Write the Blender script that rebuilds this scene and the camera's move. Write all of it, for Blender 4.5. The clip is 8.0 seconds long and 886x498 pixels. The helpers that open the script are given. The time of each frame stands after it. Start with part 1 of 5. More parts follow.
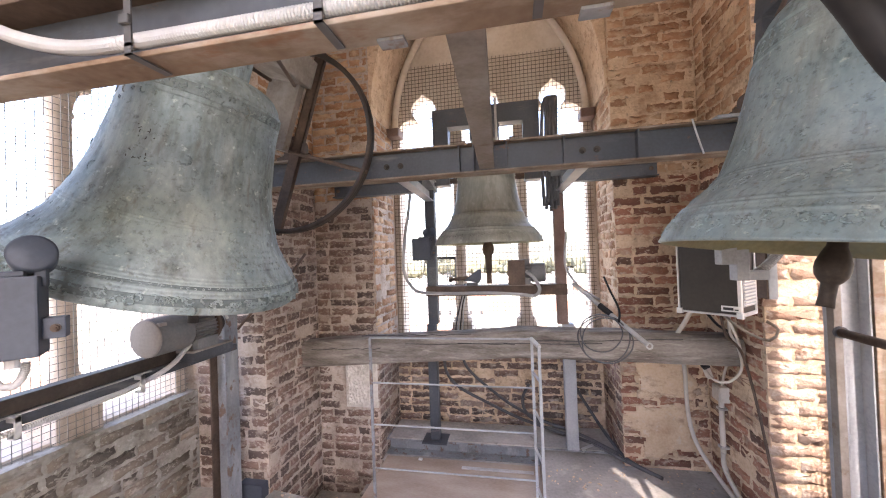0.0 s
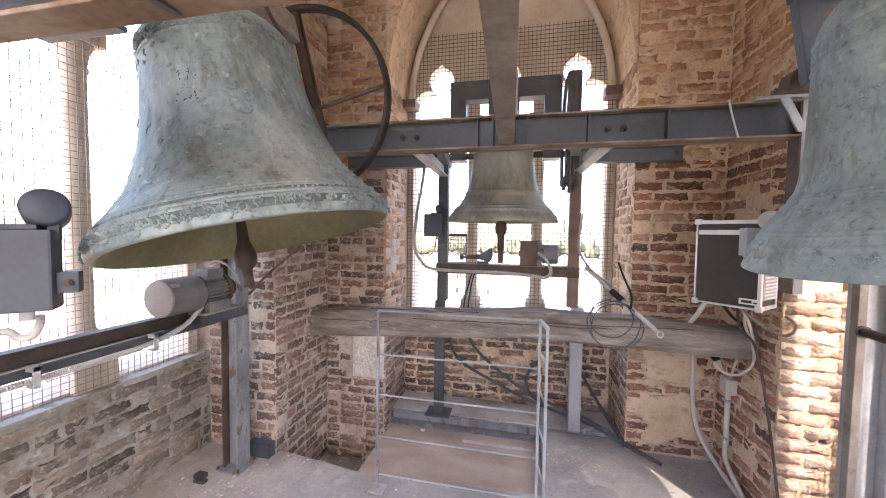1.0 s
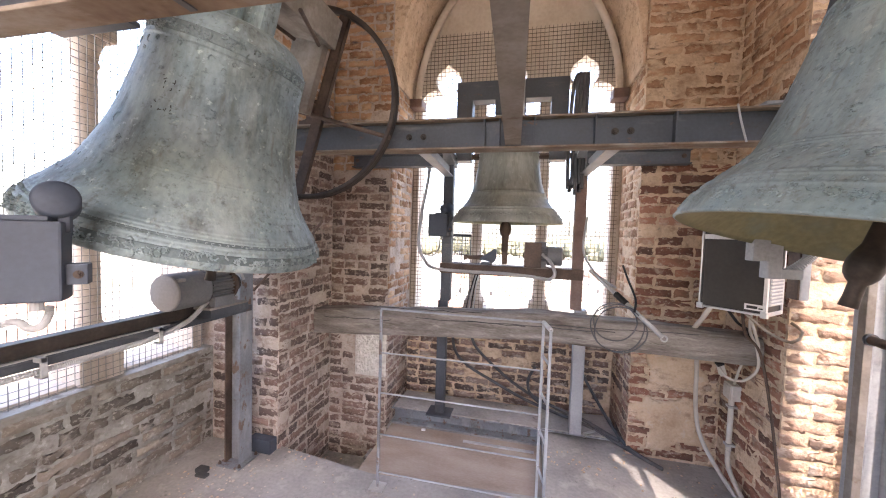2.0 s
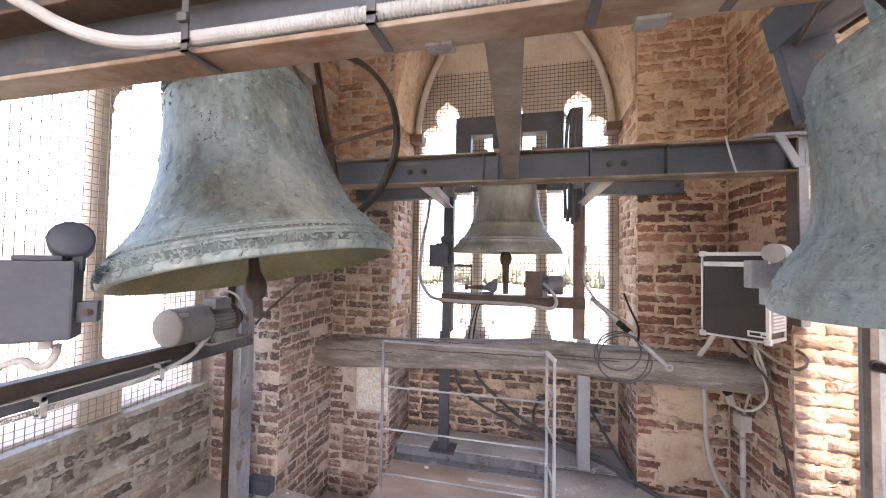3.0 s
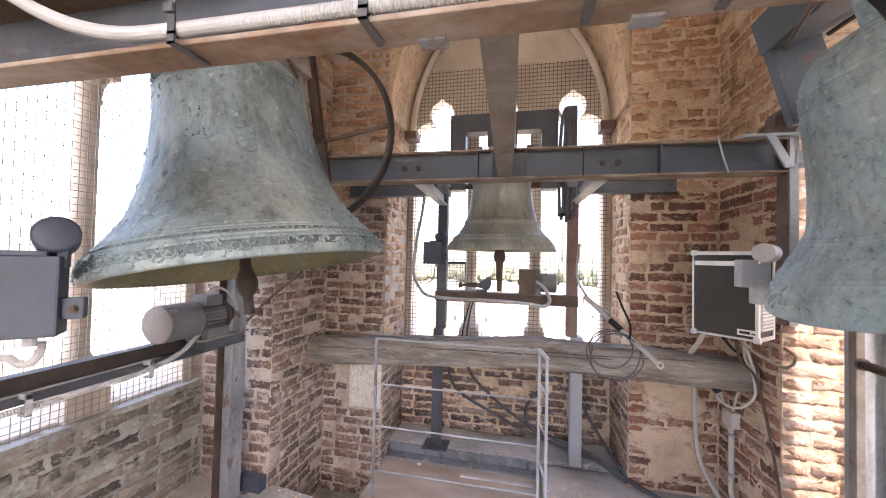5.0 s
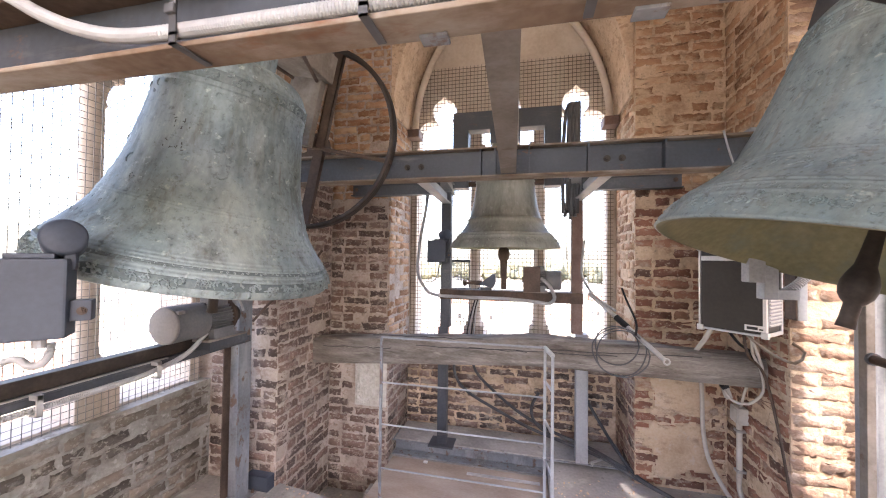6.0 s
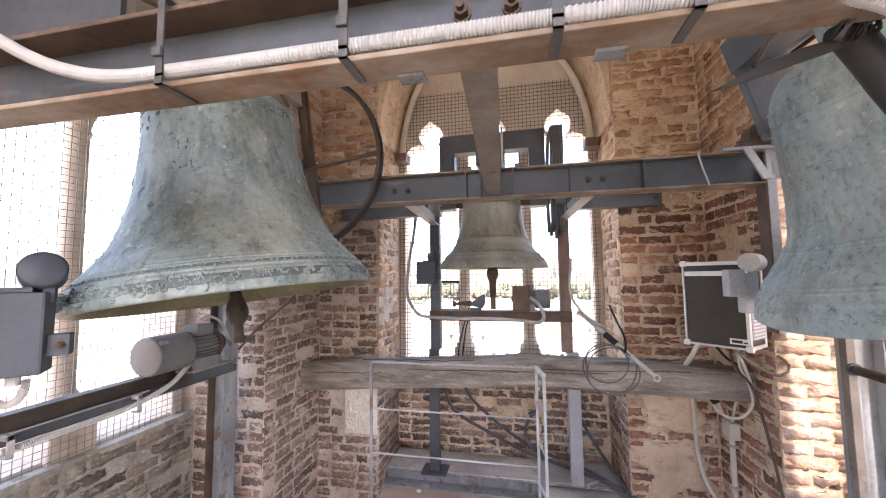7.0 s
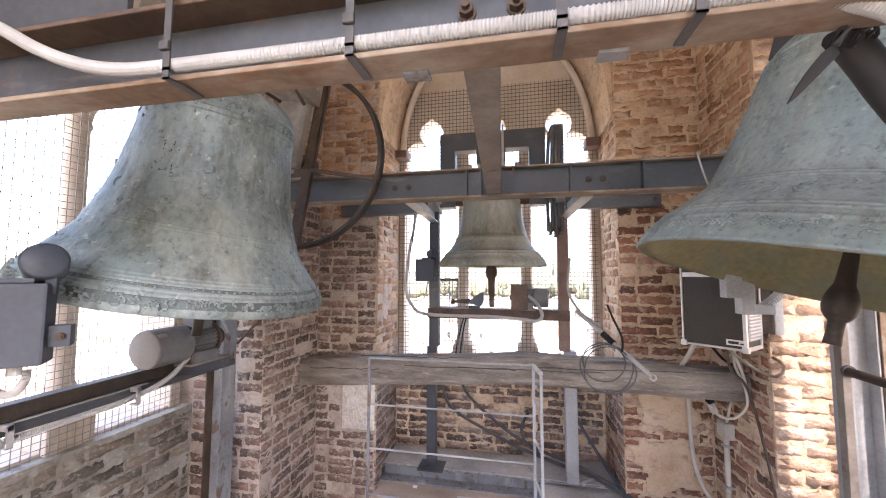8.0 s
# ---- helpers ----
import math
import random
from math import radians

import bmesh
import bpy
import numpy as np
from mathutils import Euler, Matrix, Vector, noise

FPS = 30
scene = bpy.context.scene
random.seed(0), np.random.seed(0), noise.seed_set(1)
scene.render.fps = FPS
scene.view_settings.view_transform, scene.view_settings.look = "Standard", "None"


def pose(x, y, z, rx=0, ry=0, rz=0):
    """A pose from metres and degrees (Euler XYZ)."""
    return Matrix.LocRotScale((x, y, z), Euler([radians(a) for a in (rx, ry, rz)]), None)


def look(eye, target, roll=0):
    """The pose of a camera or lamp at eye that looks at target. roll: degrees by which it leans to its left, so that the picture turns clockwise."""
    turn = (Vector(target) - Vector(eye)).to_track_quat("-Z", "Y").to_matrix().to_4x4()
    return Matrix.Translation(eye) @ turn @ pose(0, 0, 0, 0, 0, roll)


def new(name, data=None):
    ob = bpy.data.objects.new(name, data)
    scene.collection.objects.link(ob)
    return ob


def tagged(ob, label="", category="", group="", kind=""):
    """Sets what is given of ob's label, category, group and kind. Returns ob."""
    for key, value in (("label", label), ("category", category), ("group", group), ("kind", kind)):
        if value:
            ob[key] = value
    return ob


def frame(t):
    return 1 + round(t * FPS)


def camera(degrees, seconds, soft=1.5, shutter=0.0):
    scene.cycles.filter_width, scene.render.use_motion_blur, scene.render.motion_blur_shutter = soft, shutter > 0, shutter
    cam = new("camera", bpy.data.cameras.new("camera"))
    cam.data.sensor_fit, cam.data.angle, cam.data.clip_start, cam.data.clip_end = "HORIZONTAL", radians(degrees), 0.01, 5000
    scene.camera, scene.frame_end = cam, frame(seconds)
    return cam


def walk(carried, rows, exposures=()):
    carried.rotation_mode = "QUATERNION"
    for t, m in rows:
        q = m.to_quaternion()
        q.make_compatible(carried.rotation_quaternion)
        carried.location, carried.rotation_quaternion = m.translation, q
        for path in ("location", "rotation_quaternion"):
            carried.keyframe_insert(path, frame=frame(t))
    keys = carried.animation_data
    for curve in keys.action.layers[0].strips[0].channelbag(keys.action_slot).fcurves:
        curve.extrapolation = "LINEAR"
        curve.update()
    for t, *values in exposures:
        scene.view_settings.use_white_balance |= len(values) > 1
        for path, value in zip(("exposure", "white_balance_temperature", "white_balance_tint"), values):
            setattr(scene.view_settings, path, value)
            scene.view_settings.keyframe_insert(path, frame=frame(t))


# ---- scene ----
cam = camera(100.7, 8.0, soft=1.1)
PATH = [
    (0, (0.2304, 0.0044, 1.6104), (-0.2352, 2.3576, 1.6428), -2.1),
    (0.5, (0.2232, 0.02, 1.5972), (-0.2856, 2.3636, 1.5336), -0.2),
    (1, (0.21, 0.032, 1.602), (-0.3192, 2.3708, 1.4892), 0.8),
    (2.3, (0.2004, 0.0248, 1.5972), (-0.3516, 2.3576, 1.4952), 1.9),
    (2.5, (0.1944, 0.0188, 1.6044), (-0.3768, 2.3492, 1.5696), 1.5),
    (3, (0.204, 0.0032, 1.6092), (-0.3528, 2.3372, 1.6884), 1.0),
    (3.5, (0.2088, 0.0008, 1.6152), (-0.306, 2.3408, 1.7472), 1.4),
    (4, (0.2112, 0.002, 1.6164), (-0.2916, 2.3456, 1.7484), 1.3),
    (4.5, (0.2064, 0.0056, 1.6128), (-0.3108, 2.348, 1.7064), 1.5),
    (6, (0.2052, 0.0104, 1.6104), (-0.3396, 2.3468, 1.6608), 0.7),
    (6.5, (0.21, 0.008, 1.6164), (-0.3312, 2.3432, 1.722), -0.1),
    (7, (0.2184, 0.0008, 1.6188), (-0.2616, 2.3456, 1.8012), -0.7),
    (7.5, (0.2184, -0.0004, 1.6188), (-0.2436, 2.348, 1.7856), -0.6),
    (8, (0.216, -0.0064, 1.6164), (-0.2568, 2.3396, 1.7844), 0.1),
]
walk(cam, [(t, look(eye, target, roll)) for t, eye, target, roll in PATH], exposures=[(0, 4.10, 7000, 22), (8, 4.10, 7000, 22)])

# ---------------------------------------------------------------- light
SUN_DIR = Vector((0.50, -0.735, 1.0)).normalized()
world = bpy.data.worlds.new("sky")
scene.world = world
world.use_nodes = True
wn = world.node_tree.nodes
sky = wn.new("ShaderNodeTexSky")
sky.sky_type, sky.sun_disc = "NISHITA", False
sky.sun_elevation = math.asin(SUN_DIR.z)
sky.sun_rotation = math.atan2(SUN_DIR.x, SUN_DIR.y)
sky.air_density, sky.dust_density, sky.ozone_density = 1.0, 3.0, 1.0
world.node_tree.links.new(sky.outputs[0], wn["Background"].inputs[0])
wn["Background"].inputs[1].default_value = 0.145
sun_data = bpy.data.lights.new("sun", "SUN")
sun_data.energy, sun_data.angle, sun_data.color = 0.88, radians(0.5), (1.0, 0.945, 0.87)
sun = new("sun", sun_data)
sun.matrix_world = look(SUN_DIR * 50, (0, 0, 0))


# ---------------------------------------------------------------- materials
def mat(name, stops, scale=6.0, rough=0.7, metal=0.0, bump=0.3, fine=60.0, island=0.0, streak=None, dist=0.004, layers=()):
    """Colour ramp over two scales of noise, with relief. island: share of the per-object random value."""
    m = bpy.data.materials.new(name)
    m.use_nodes = True
    n, l = m.node_tree.nodes, m.node_tree.links
    bsdf = n["Principled BSDF"]
    tex = n.new("ShaderNodeTexCoord")
    src = tex.outputs["Object"]
    geo = n.new("ShaderNodeNewGeometry")
    src = geo.outputs["Position"] if island >= 0 else src
    if streak:
        mp = n.new("ShaderNodeMapping")
        mp.inputs["Scale"].default_value = streak
        l.new(tex.outputs["Object"] if island < 0 else src, mp.inputs["Vector"])
        src = mp.outputs["Vector"]
    big, small = n.new("ShaderNodeTexNoise"), n.new("ShaderNodeTexNoise")
    big.inputs["Scale"].default_value, big.inputs["Detail"].default_value = scale, 5
    small.inputs["Scale"].default_value, small.inputs["Detail"].default_value = fine, 4
    l.new(src, big.inputs["Vector"])
    l.new(src, small.inputs["Vector"])
    mix = n.new("ShaderNodeMix")
    mix.inputs["Factor"].default_value = 0.3
    l.new(big.outputs["Fac"], mix.inputs["A"])
    l.new(small.outputs["Fac"], mix.inputs["B"])
    value = mix.outputs["Result"]
    if island > 0:
        info = n.new("ShaderNodeObjectInfo")
        mix2 = n.new("ShaderNodeMix")
        mix2.inputs["Factor"].default_value = island
        l.new(value, mix2.inputs["A"])
        l.new(info.outputs["Random"], mix2.inputs["B"])
        value = mix2.outputs["Result"]
    ramp = n.new("ShaderNodeValToRGB")
    els = ramp.color_ramp.elements
    while len(els) < len(stops):
        els.new(0.5)
    for e, (p, c) in zip(els, stops):
        e.position, e.color = p, (*c, 1)
    l.new(value, ramp.inputs["Fac"])
    colour = ramp.outputs["Color"]
    for tint, size, low, high, amount in layers:
        # patches of another colour: lime smears, stains, spots
        mp2, tx = n.new("ShaderNodeMapping"), n.new("ShaderNodeTexNoise")
        mp2.inputs["Scale"].default_value = size
        mp2.inputs["Location"].default_value = (low * 7, high * 5, amount * 3)
        tx.inputs["Scale"].default_value, tx.inputs["Detail"].default_value, tx.inputs["Roughness"].default_value = 1.0, 7, 0.65
        l.new(tex.outputs["Object"] if island < 0 else geo.outputs["Position"], mp2.inputs["Vector"])
        l.new(mp2.outputs["Vector"], tx.inputs["Vector"])
        rg = n.new("ShaderNodeMapRange")
        rg.inputs["From Min"].default_value, rg.inputs["From Max"].default_value, rg.inputs["To Max"].default_value = low, high, amount
        l.new(tx.outputs["Fac"], rg.inputs["Value"])
        mc = n.new("ShaderNodeMix")
        mc.data_type = "RGBA"
        for sock in mc.inputs:
            if sock.name == "B" and sock.type == "RGBA":
                sock.default_value = (*tint, 1)
        l.new(rg.outputs["Result"], mc.inputs[0])
        l.new(colour, mc.inputs[6])
        colour = mc.outputs[2]
    l.new(colour, bsdf.inputs["Base Color"])
    bsdf.inputs["Specular IOR Level"].default_value = 0.35
    bsdf.inputs["Roughness"].default_value, bsdf.inputs["Metallic"].default_value = rough, metal
    if bump:
        b = n.new("ShaderNodeBump")
        b.inputs["Strength"].default_value, b.inputs["Distance"].default_value = bump, dist
        l.new(mix.outputs["Result"], b.inputs["Height"])
        l.new(b.outputs["Normal"], bsdf.inputs["Normal"])
    return m


MORTAR = mat("mortar", [(0.3, (0.39, 0.285, 0.198)), (0.5, (0.59, 0.448, 0.318)), (0.7, (0.71, 0.57, 0.43))], 7, 0.95, 0, 1.0, 55, dist=0.02,
             layers=(((0.30, 0.19, 0.125), (11, 11, 17), 0.54, 0.66, 0.75), ((0.20, 0.165, 0.13), (28, 28, 28), 0.58, 0.68, 0.7)))
MORTAR_PINK = mat("pinkish_mortar", [(0.3, (0.3, 0.245, 0.205)), (0.5, (0.46, 0.39, 0.335)), (0.7, (0.58, 0.51, 0.45))], 7, 0.95, 0, 1.0, 55, dist=0.02,
                  layers=(((0.27, 0.18, 0.14), (11, 11, 17), 0.54, 0.66, 0.75), ((0.18, 0.155, 0.13), (28, 28, 28), 0.58, 0.68, 0.7)))
LIME = (0.54, 0.45, 0.36)
BRICK = mat("brick", [(0.15, (0.113, 0.080, 0.066)), (0.34, (0.186, 0.115, 0.088)), (0.52, (0.266, 0.145, 0.107)), (0.70, (0.328, 0.190, 0.142)), (0.88, (0.373, 0.270, 0.204))], 9, 0.92, 0, 1.0, 70, 0.62, dist=0.012,
            layers=((LIME, (9, 9, 13), 0.53, 0.64, 0.8), ((0.10, 0.07, 0.055), (3, 3, 5), 0.52, 0.75, 0.6), (LIME, (38, 38, 50), 0.56, 0.64, 0.7)))
BRICK_RED = mat("red_brick", [(0.15, (0.119, 0.072, 0.054)), (0.34, (0.209, 0.102, 0.072)), (0.52, (0.311, 0.137, 0.093)), (0.70, (0.367, 0.180, 0.123)), (0.88, (0.407, 0.260, 0.180))], 9, 0.92, 0, 1.0, 70, 0.62, dist=0.012,
            layers=((LIME, (9, 9, 13), 0.55, 0.66, 0.7), ((0.10, 0.07, 0.055), (3, 3, 5), 0.52, 0.75, 0.6), (LIME, (38, 38, 50), 0.56, 0.64, 0.7)))
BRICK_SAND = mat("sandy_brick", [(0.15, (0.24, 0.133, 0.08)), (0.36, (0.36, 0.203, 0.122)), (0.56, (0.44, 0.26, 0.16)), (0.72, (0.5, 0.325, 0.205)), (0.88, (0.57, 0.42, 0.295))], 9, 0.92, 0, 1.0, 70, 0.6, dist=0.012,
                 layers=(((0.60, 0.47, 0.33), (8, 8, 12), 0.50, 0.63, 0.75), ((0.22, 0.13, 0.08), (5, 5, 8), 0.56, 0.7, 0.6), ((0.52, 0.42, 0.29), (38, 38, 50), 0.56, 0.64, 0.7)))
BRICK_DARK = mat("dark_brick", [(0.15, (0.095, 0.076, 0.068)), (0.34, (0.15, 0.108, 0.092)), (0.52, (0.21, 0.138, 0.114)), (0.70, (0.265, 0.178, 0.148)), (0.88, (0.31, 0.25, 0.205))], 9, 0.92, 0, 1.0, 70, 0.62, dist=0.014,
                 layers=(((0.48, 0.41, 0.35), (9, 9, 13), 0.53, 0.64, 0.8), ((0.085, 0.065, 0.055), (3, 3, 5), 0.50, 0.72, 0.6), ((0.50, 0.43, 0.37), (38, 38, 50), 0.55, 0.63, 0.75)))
BRICK_LIMED = mat("limewashed_brick", [(0.15, (0.27, 0.165, 0.12)), (0.36, (0.35, 0.23, 0.17)), (0.56, (0.41, 0.285, 0.22)), (0.72, (0.47, 0.35, 0.28)), (0.88, (0.54, 0.43, 0.36))], 9, 0.92, 0, 1.0, 70, 0.5, dist=0.016,
                  layers=(((0.62, 0.53, 0.45), (9, 9, 13), 0.50, 0.62, 0.8), ((0.36, 0.23, 0.165), (24, 24, 30), 0.56, 0.66, 0.6)))
BRICK_GREY = mat("grey_brick", [(0.2, (0.10, 0.088, 0.075)), (0.45, (0.17, 0.145, 0.12)), (0.65, (0.25, 0.21, 0.17)), (0.85, (0.34, 0.29, 0.24))], 9, 0.95, 0, 1.0, 70, 0.55, dist=0.012,
                 layers=(((0.38, 0.35, 0.30), (8, 8, 12), 0.53, 0.64, 0.85), ((0.40, 0.37, 0.32), (38, 38, 50), 0.55, 0.63, 0.7)))
MORTAR_GREY = mat("grey_mortar", [(0.3, (0.20, 0.184, 0.156)), (0.5, (0.315, 0.30, 0.265)), (0.7, (0.43, 0.415, 0.38))], 6, 0.95, 0, 1.0, 45, dist=0.02,
                  layers=(((0.17, 0.145, 0.12), (9, 9, 15), 0.53, 0.64, 0.75), ((0.50, 0.48, 0.44), (22, 22, 22), 0.56, 0.66, 0.7)))
PLASTER = mat("plaster", [(0.3, (0.56, 0.47, 0.38)), (0.5, (0.70, 0.62, 0.53)), (0.7, (0.78, 0.72, 0.64))], 3, 0.9, 0, 0.3, 40)
STONE = mat("stone", [(0.3, (0.40, 0.33, 0.26)), (0.5, (0.53, 0.45, 0.37)), (0.7, (0.62, 0.55, 0.47))], 8, 0.9, 0, 0.5, 70)
CONCRETE = mat("concrete", [(0.28, (0.21, 0.205, 0.195)), (0.5, (0.34, 0.325, 0.305)), (0.72, (0.46, 0.44, 0.41))], 2.5, 0.95, 0, 0.5, 45, dist=0.006,
               layers=(((0.52, 0.49, 0.45), (6, 6, 6), 0.55, 0.7, 0.7), ((0.12, 0.11, 0.10), (14, 14, 14), 0.62, 0.70, 0.7)))
BRONZE = mat("verdigris_bronze", [(0.30, (0.104, 0.137, 0.141)), (0.42, (0.193, 0.248, 0.256)), (0.55, (0.278, 0.344, 0.354)), (0.70, (0.366, 0.440, 0.452))], 4.5, 0.62, 0.25, 1.0, 60, -1, (1, 1, 0.6), 0.008,
             layers=(((0.19, 0.29, 0.32), (3, 3, 3), 0.48, 0.70, 0.6), ((0.085, 0.09, 0.075), (9, 9, 1.2), 0.50, 0.70, 0.8), ((0.13, 0.115, 0.085), (26, 26, 2.5), 0.57, 0.70, 0.55), ((0.06, 0.07, 0.065), (55, 55, 70), 0.56, 0.66, 0.45), ((0.45, 0.52, 0.50), (5, 5, 2.2), 0.52, 0.70, 0.7), ((0.06, 0.07, 0.065), (24, 24, 24), 0.60, 0.70, 0.6), ((0.45, 0.52, 0.50), (34, 34, 34), 0.60, 0.69, 0.75)))
BRONZE_PALE = mat("pale_verdigris", [(0.3, (0.125, 0.178, 0.186)), (0.42, (0.22, 0.295, 0.308)), (0.55, (0.295, 0.38, 0.396)), (0.7, (0.385, 0.47, 0.488))], 4.5, 0.62, 0.25, 1.0, 60, -1, (1, 1, 0.6), 0.008,
             layers=(((0.25, 0.275, 0.225), (2.4, 2.4, 1.4), 0.46, 0.64, 0.5), ((0.20, 0.165, 0.11), (16, 16, 1.6), 0.60, 0.70, 0.6), ((0.25, 0.36, 0.40), (3, 3, 3), 0.48, 0.70, 0.6), ((0.13, 0.13, 0.11), (9, 9, 1.2), 0.54, 0.74, 0.7), ((0.13, 0.115, 0.085), (26, 26, 2.5), 0.57, 0.70, 0.55), ((0.06, 0.07, 0.065), (55, 55, 70), 0.56, 0.66, 0.45), ((0.45, 0.52, 0.50), (5, 5, 2.2), 0.52, 0.70, 0.7), ((0.06, 0.07, 0.065), (24, 24, 24), 0.60, 0.70, 0.6), ((0.45, 0.52, 0.50), (34, 34, 34), 0.60, 0.69, 0.75)))
# Dark patina that also paints shade into the frieze grooves.
BRONZE_GROOVE = mat("groove_shade_patina", [(0.30, (0.075, 0.097, 0.10)), (0.5, (0.14, 0.176, 0.18)), (0.72, (0.23, 0.28, 0.288))], 9, 0.75, 0.15, 1.0, 90, -1, dist=0.004)
BRONZE_IN = mat("bare_bronze", [(0.3, (0.13, 0.125, 0.07)), (0.55, (0.235, 0.225, 0.13)), (0.75, (0.33, 0.32, 0.21))], 4, 0.5, 0.4, 0.3, 50, -1, layers=(((0.16, 0.20, 0.17), (4, 4, 4), 0.5, 0.68, 0.7),))
BRONZE_FAR = mat("dull_bronze", [(0.30, (0.14, 0.14, 0.12)), (0.5, (0.24, 0.245, 0.21)), (0.72, (0.35, 0.355, 0.31))], 5, 0.6, 0.35, 0.6, 60, -1, (1, 1, 0.4), 0.004,
                 layers=(((0.09, 0.085, 0.07), (14, 14, 1.6), 0.54, 0.74, 0.7), ((0.40, 0.42, 0.38), (30, 30, 24), 0.60, 0.70, 0.6)))
STEEL = mat("painted_steel", [(0.3, (0.05, 0.046, 0.044)), (0.4, (0.052, 0.059, 0.07)), (0.6, (0.074, 0.084, 0.099)), (0.75, (0.125, 0.135, 0.145))], 3.5, 0.5, 0.1, 0.25, 70, dist=0.002,
            layers=(((0.30, 0.28, 0.26), (2.5, 2.5, 12), 0.58, 0.75, 0.4), ((0.17, 0.085, 0.05), (9, 9, 14), 0.63, 0.70, 0.8)))
STEEL_LIGHT = mat("pale_steel", [(0.30, (0.22, 0.23, 0.24)), (0.5, (0.34, 0.36, 0.38)), (0.75, (0.45, 0.47, 0.49))], 3.5, 0.55, 0.1, 0.25, 70, dist=0.002)
STEEL_MID = mat("worn_blue_steel", [(0.30, (0.13, 0.12, 0.115)), (0.45, (0.19, 0.205, 0.225)), (0.6, (0.24, 0.26, 0.285)), (0.75, (0.31, 0.325, 0.34))], 3.5, 0.55, 0.1, 0.25, 70, dist=0.002,
                layers=(((0.42, 0.43, 0.44), (5, 5, 2), 0.52, 0.66, 0.7), ((0.15, 0.085, 0.055), (14, 14, 8), 0.565, 0.62, 0.85)))
RUST = mat("rusty_flange", [(0.28, (0.10, 0.062, 0.04)), (0.42, (0.165, 0.112, 0.076)), (0.58, (0.22, 0.165, 0.12)), (0.74, (0.29, 0.235, 0.185))], 5, 0.75, 0.05, 0.4, 70, dist=0.002,
           layers=(((0.37, 0.34, 0.30), (4, 9, 9), 0.48, 0.66, 0.75), ((0.21, 0.09, 0.04), (7, 16, 16), 0.58, 0.70, 0.8)))
DUSTY = mat("dusty_rust_steel", [(0.28, (0.15, 0.125, 0.105)), (0.45, (0.21, 0.185, 0.16)), (0.62, (0.27, 0.245, 0.22)), (0.76, (0.33, 0.31, 0.285))], 5, 0.8, 0.05, 0.4, 70, dist=0.002,
            layers=(((0.38, 0.36, 0.33), (6, 6, 6), 0.52, 0.68, 0.6), ((0.15, 0.09, 0.06), (12, 12, 12), 0.60, 0.70, 0.7)))
DARK_RUST = mat("dark_rust", [(0.3, (0.05, 0.035, 0.03)), (0.5, (0.10, 0.07, 0.055)), (0.72, (0.17, 0.12, 0.09))], 7, 0.7, 0.2, 0.3, 80, dist=0.002)
IRON_DARK = mat("black_iron", [(0.3, (0.022, 0.019, 0.018)), (0.5, (0.045, 0.036, 0.031)), (0.72, (0.085, 0.066, 0.054))], 7, 0.6, 0.2, 0.3, 80, dist=0.002)
IRON_RED = mat("red_oxide_steel", [(0.3, (0.13, 0.085, 0.07)), (0.5, (0.20, 0.135, 0.115)), (0.72, (0.27, 0.21, 0.185))], 6, 0.7, 0.05, 0.3, 70, dist=0.002)
TIMBER = mat("weathered_timber", [(0.3, (0.085, 0.072, 0.062)), (0.44, (0.18, 0.158, 0.138)), (0.6, (0.285, 0.26, 0.235)), (0.75, (0.4, 0.375, 0.345))], 3.0, 0.9, 0, 1.0, 40, -1, (0.9, 6, 6), 0.014,
             layers=(((0.07, 0.055, 0.045), (2, 9, 14), 0.54, 0.68, 0.7), ((0.40, 0.37, 0.33), (4, 22, 30), 0.56, 0.66, 0.6)))
PLYWOOD = mat("dusty_plywood", [(0.3, (0.27, 0.2, 0.15)), (0.5, (0.38, 0.305, 0.245)), (0.72, (0.48, 0.41, 0.345))], 2.0, 0.75, 0, 0.3, 40, -1, (1, 3, 1))
GALV = mat("galvanised_steel", [(0.3, (0.36, 0.36, 0.35)), (0.55, (0.50, 0.50, 0.49)), (0.75, (0.62, 0.62, 0.61))], 9, 0.45, 0.5, 0.15, 90, dist=0.001)
WIRE = mat("dull_wire", [(0.3, (0.20, 0.19, 0.18)), (0.7, (0.33, 0.32, 0.30))], 9, 0.6, 0.4, 0)
WIRE_DARK = mat("rusty_wire", [(0.3, (0.09, 0.065, 0.05)), (0.7, (0.17, 0.13, 0.10))], 9, 0.8, 0.1, 0)
CONDUIT = mat("white_conduit", [(0.3, (0.30, 0.31, 0.315)), (0.5, (0.385, 0.395, 0.40)), (0.75, (0.46, 0.47, 0.475))], 6, 0.5, 0, 0.1, 60, dist=0.001)
CREAM = mat("cream_plastic", [(0.3, (0.44, 0.41, 0.36)), (0.5, (0.54, 0.51, 0.46)), (0.75, (0.63, 0.60, 0.55))], 6, 0.5, 0, 0.1, 60, dist=0.001,
            layers=(((0.36, 0.32, 0.26), (8, 8, 8), 0.55, 0.70, 0.6),))
BLACK = mat("black_rubber", [(0.3, (0.008, 0.008, 0.009)), (0.7, (0.022, 0.021, 0.021))], 8, 0.7, 0, 0.1, 60, dist=0.001)
STRAP = mat("dark_strap", [(0.3, (0.05, 0.052, 0.056)), (0.7, (0.11, 0.112, 0.118))], 12, 0.6, 0, 0.1, 60, dist=0.001)
BOX_BLUE = mat("blue_grey_enamel", [(0.3, (0.04, 0.05, 0.069)), (0.55, (0.058, 0.072, 0.096)), (0.75, (0.084, 0.1, 0.126))], 4, 0.55, 0.0, 0.1, 80, dist=0.001)
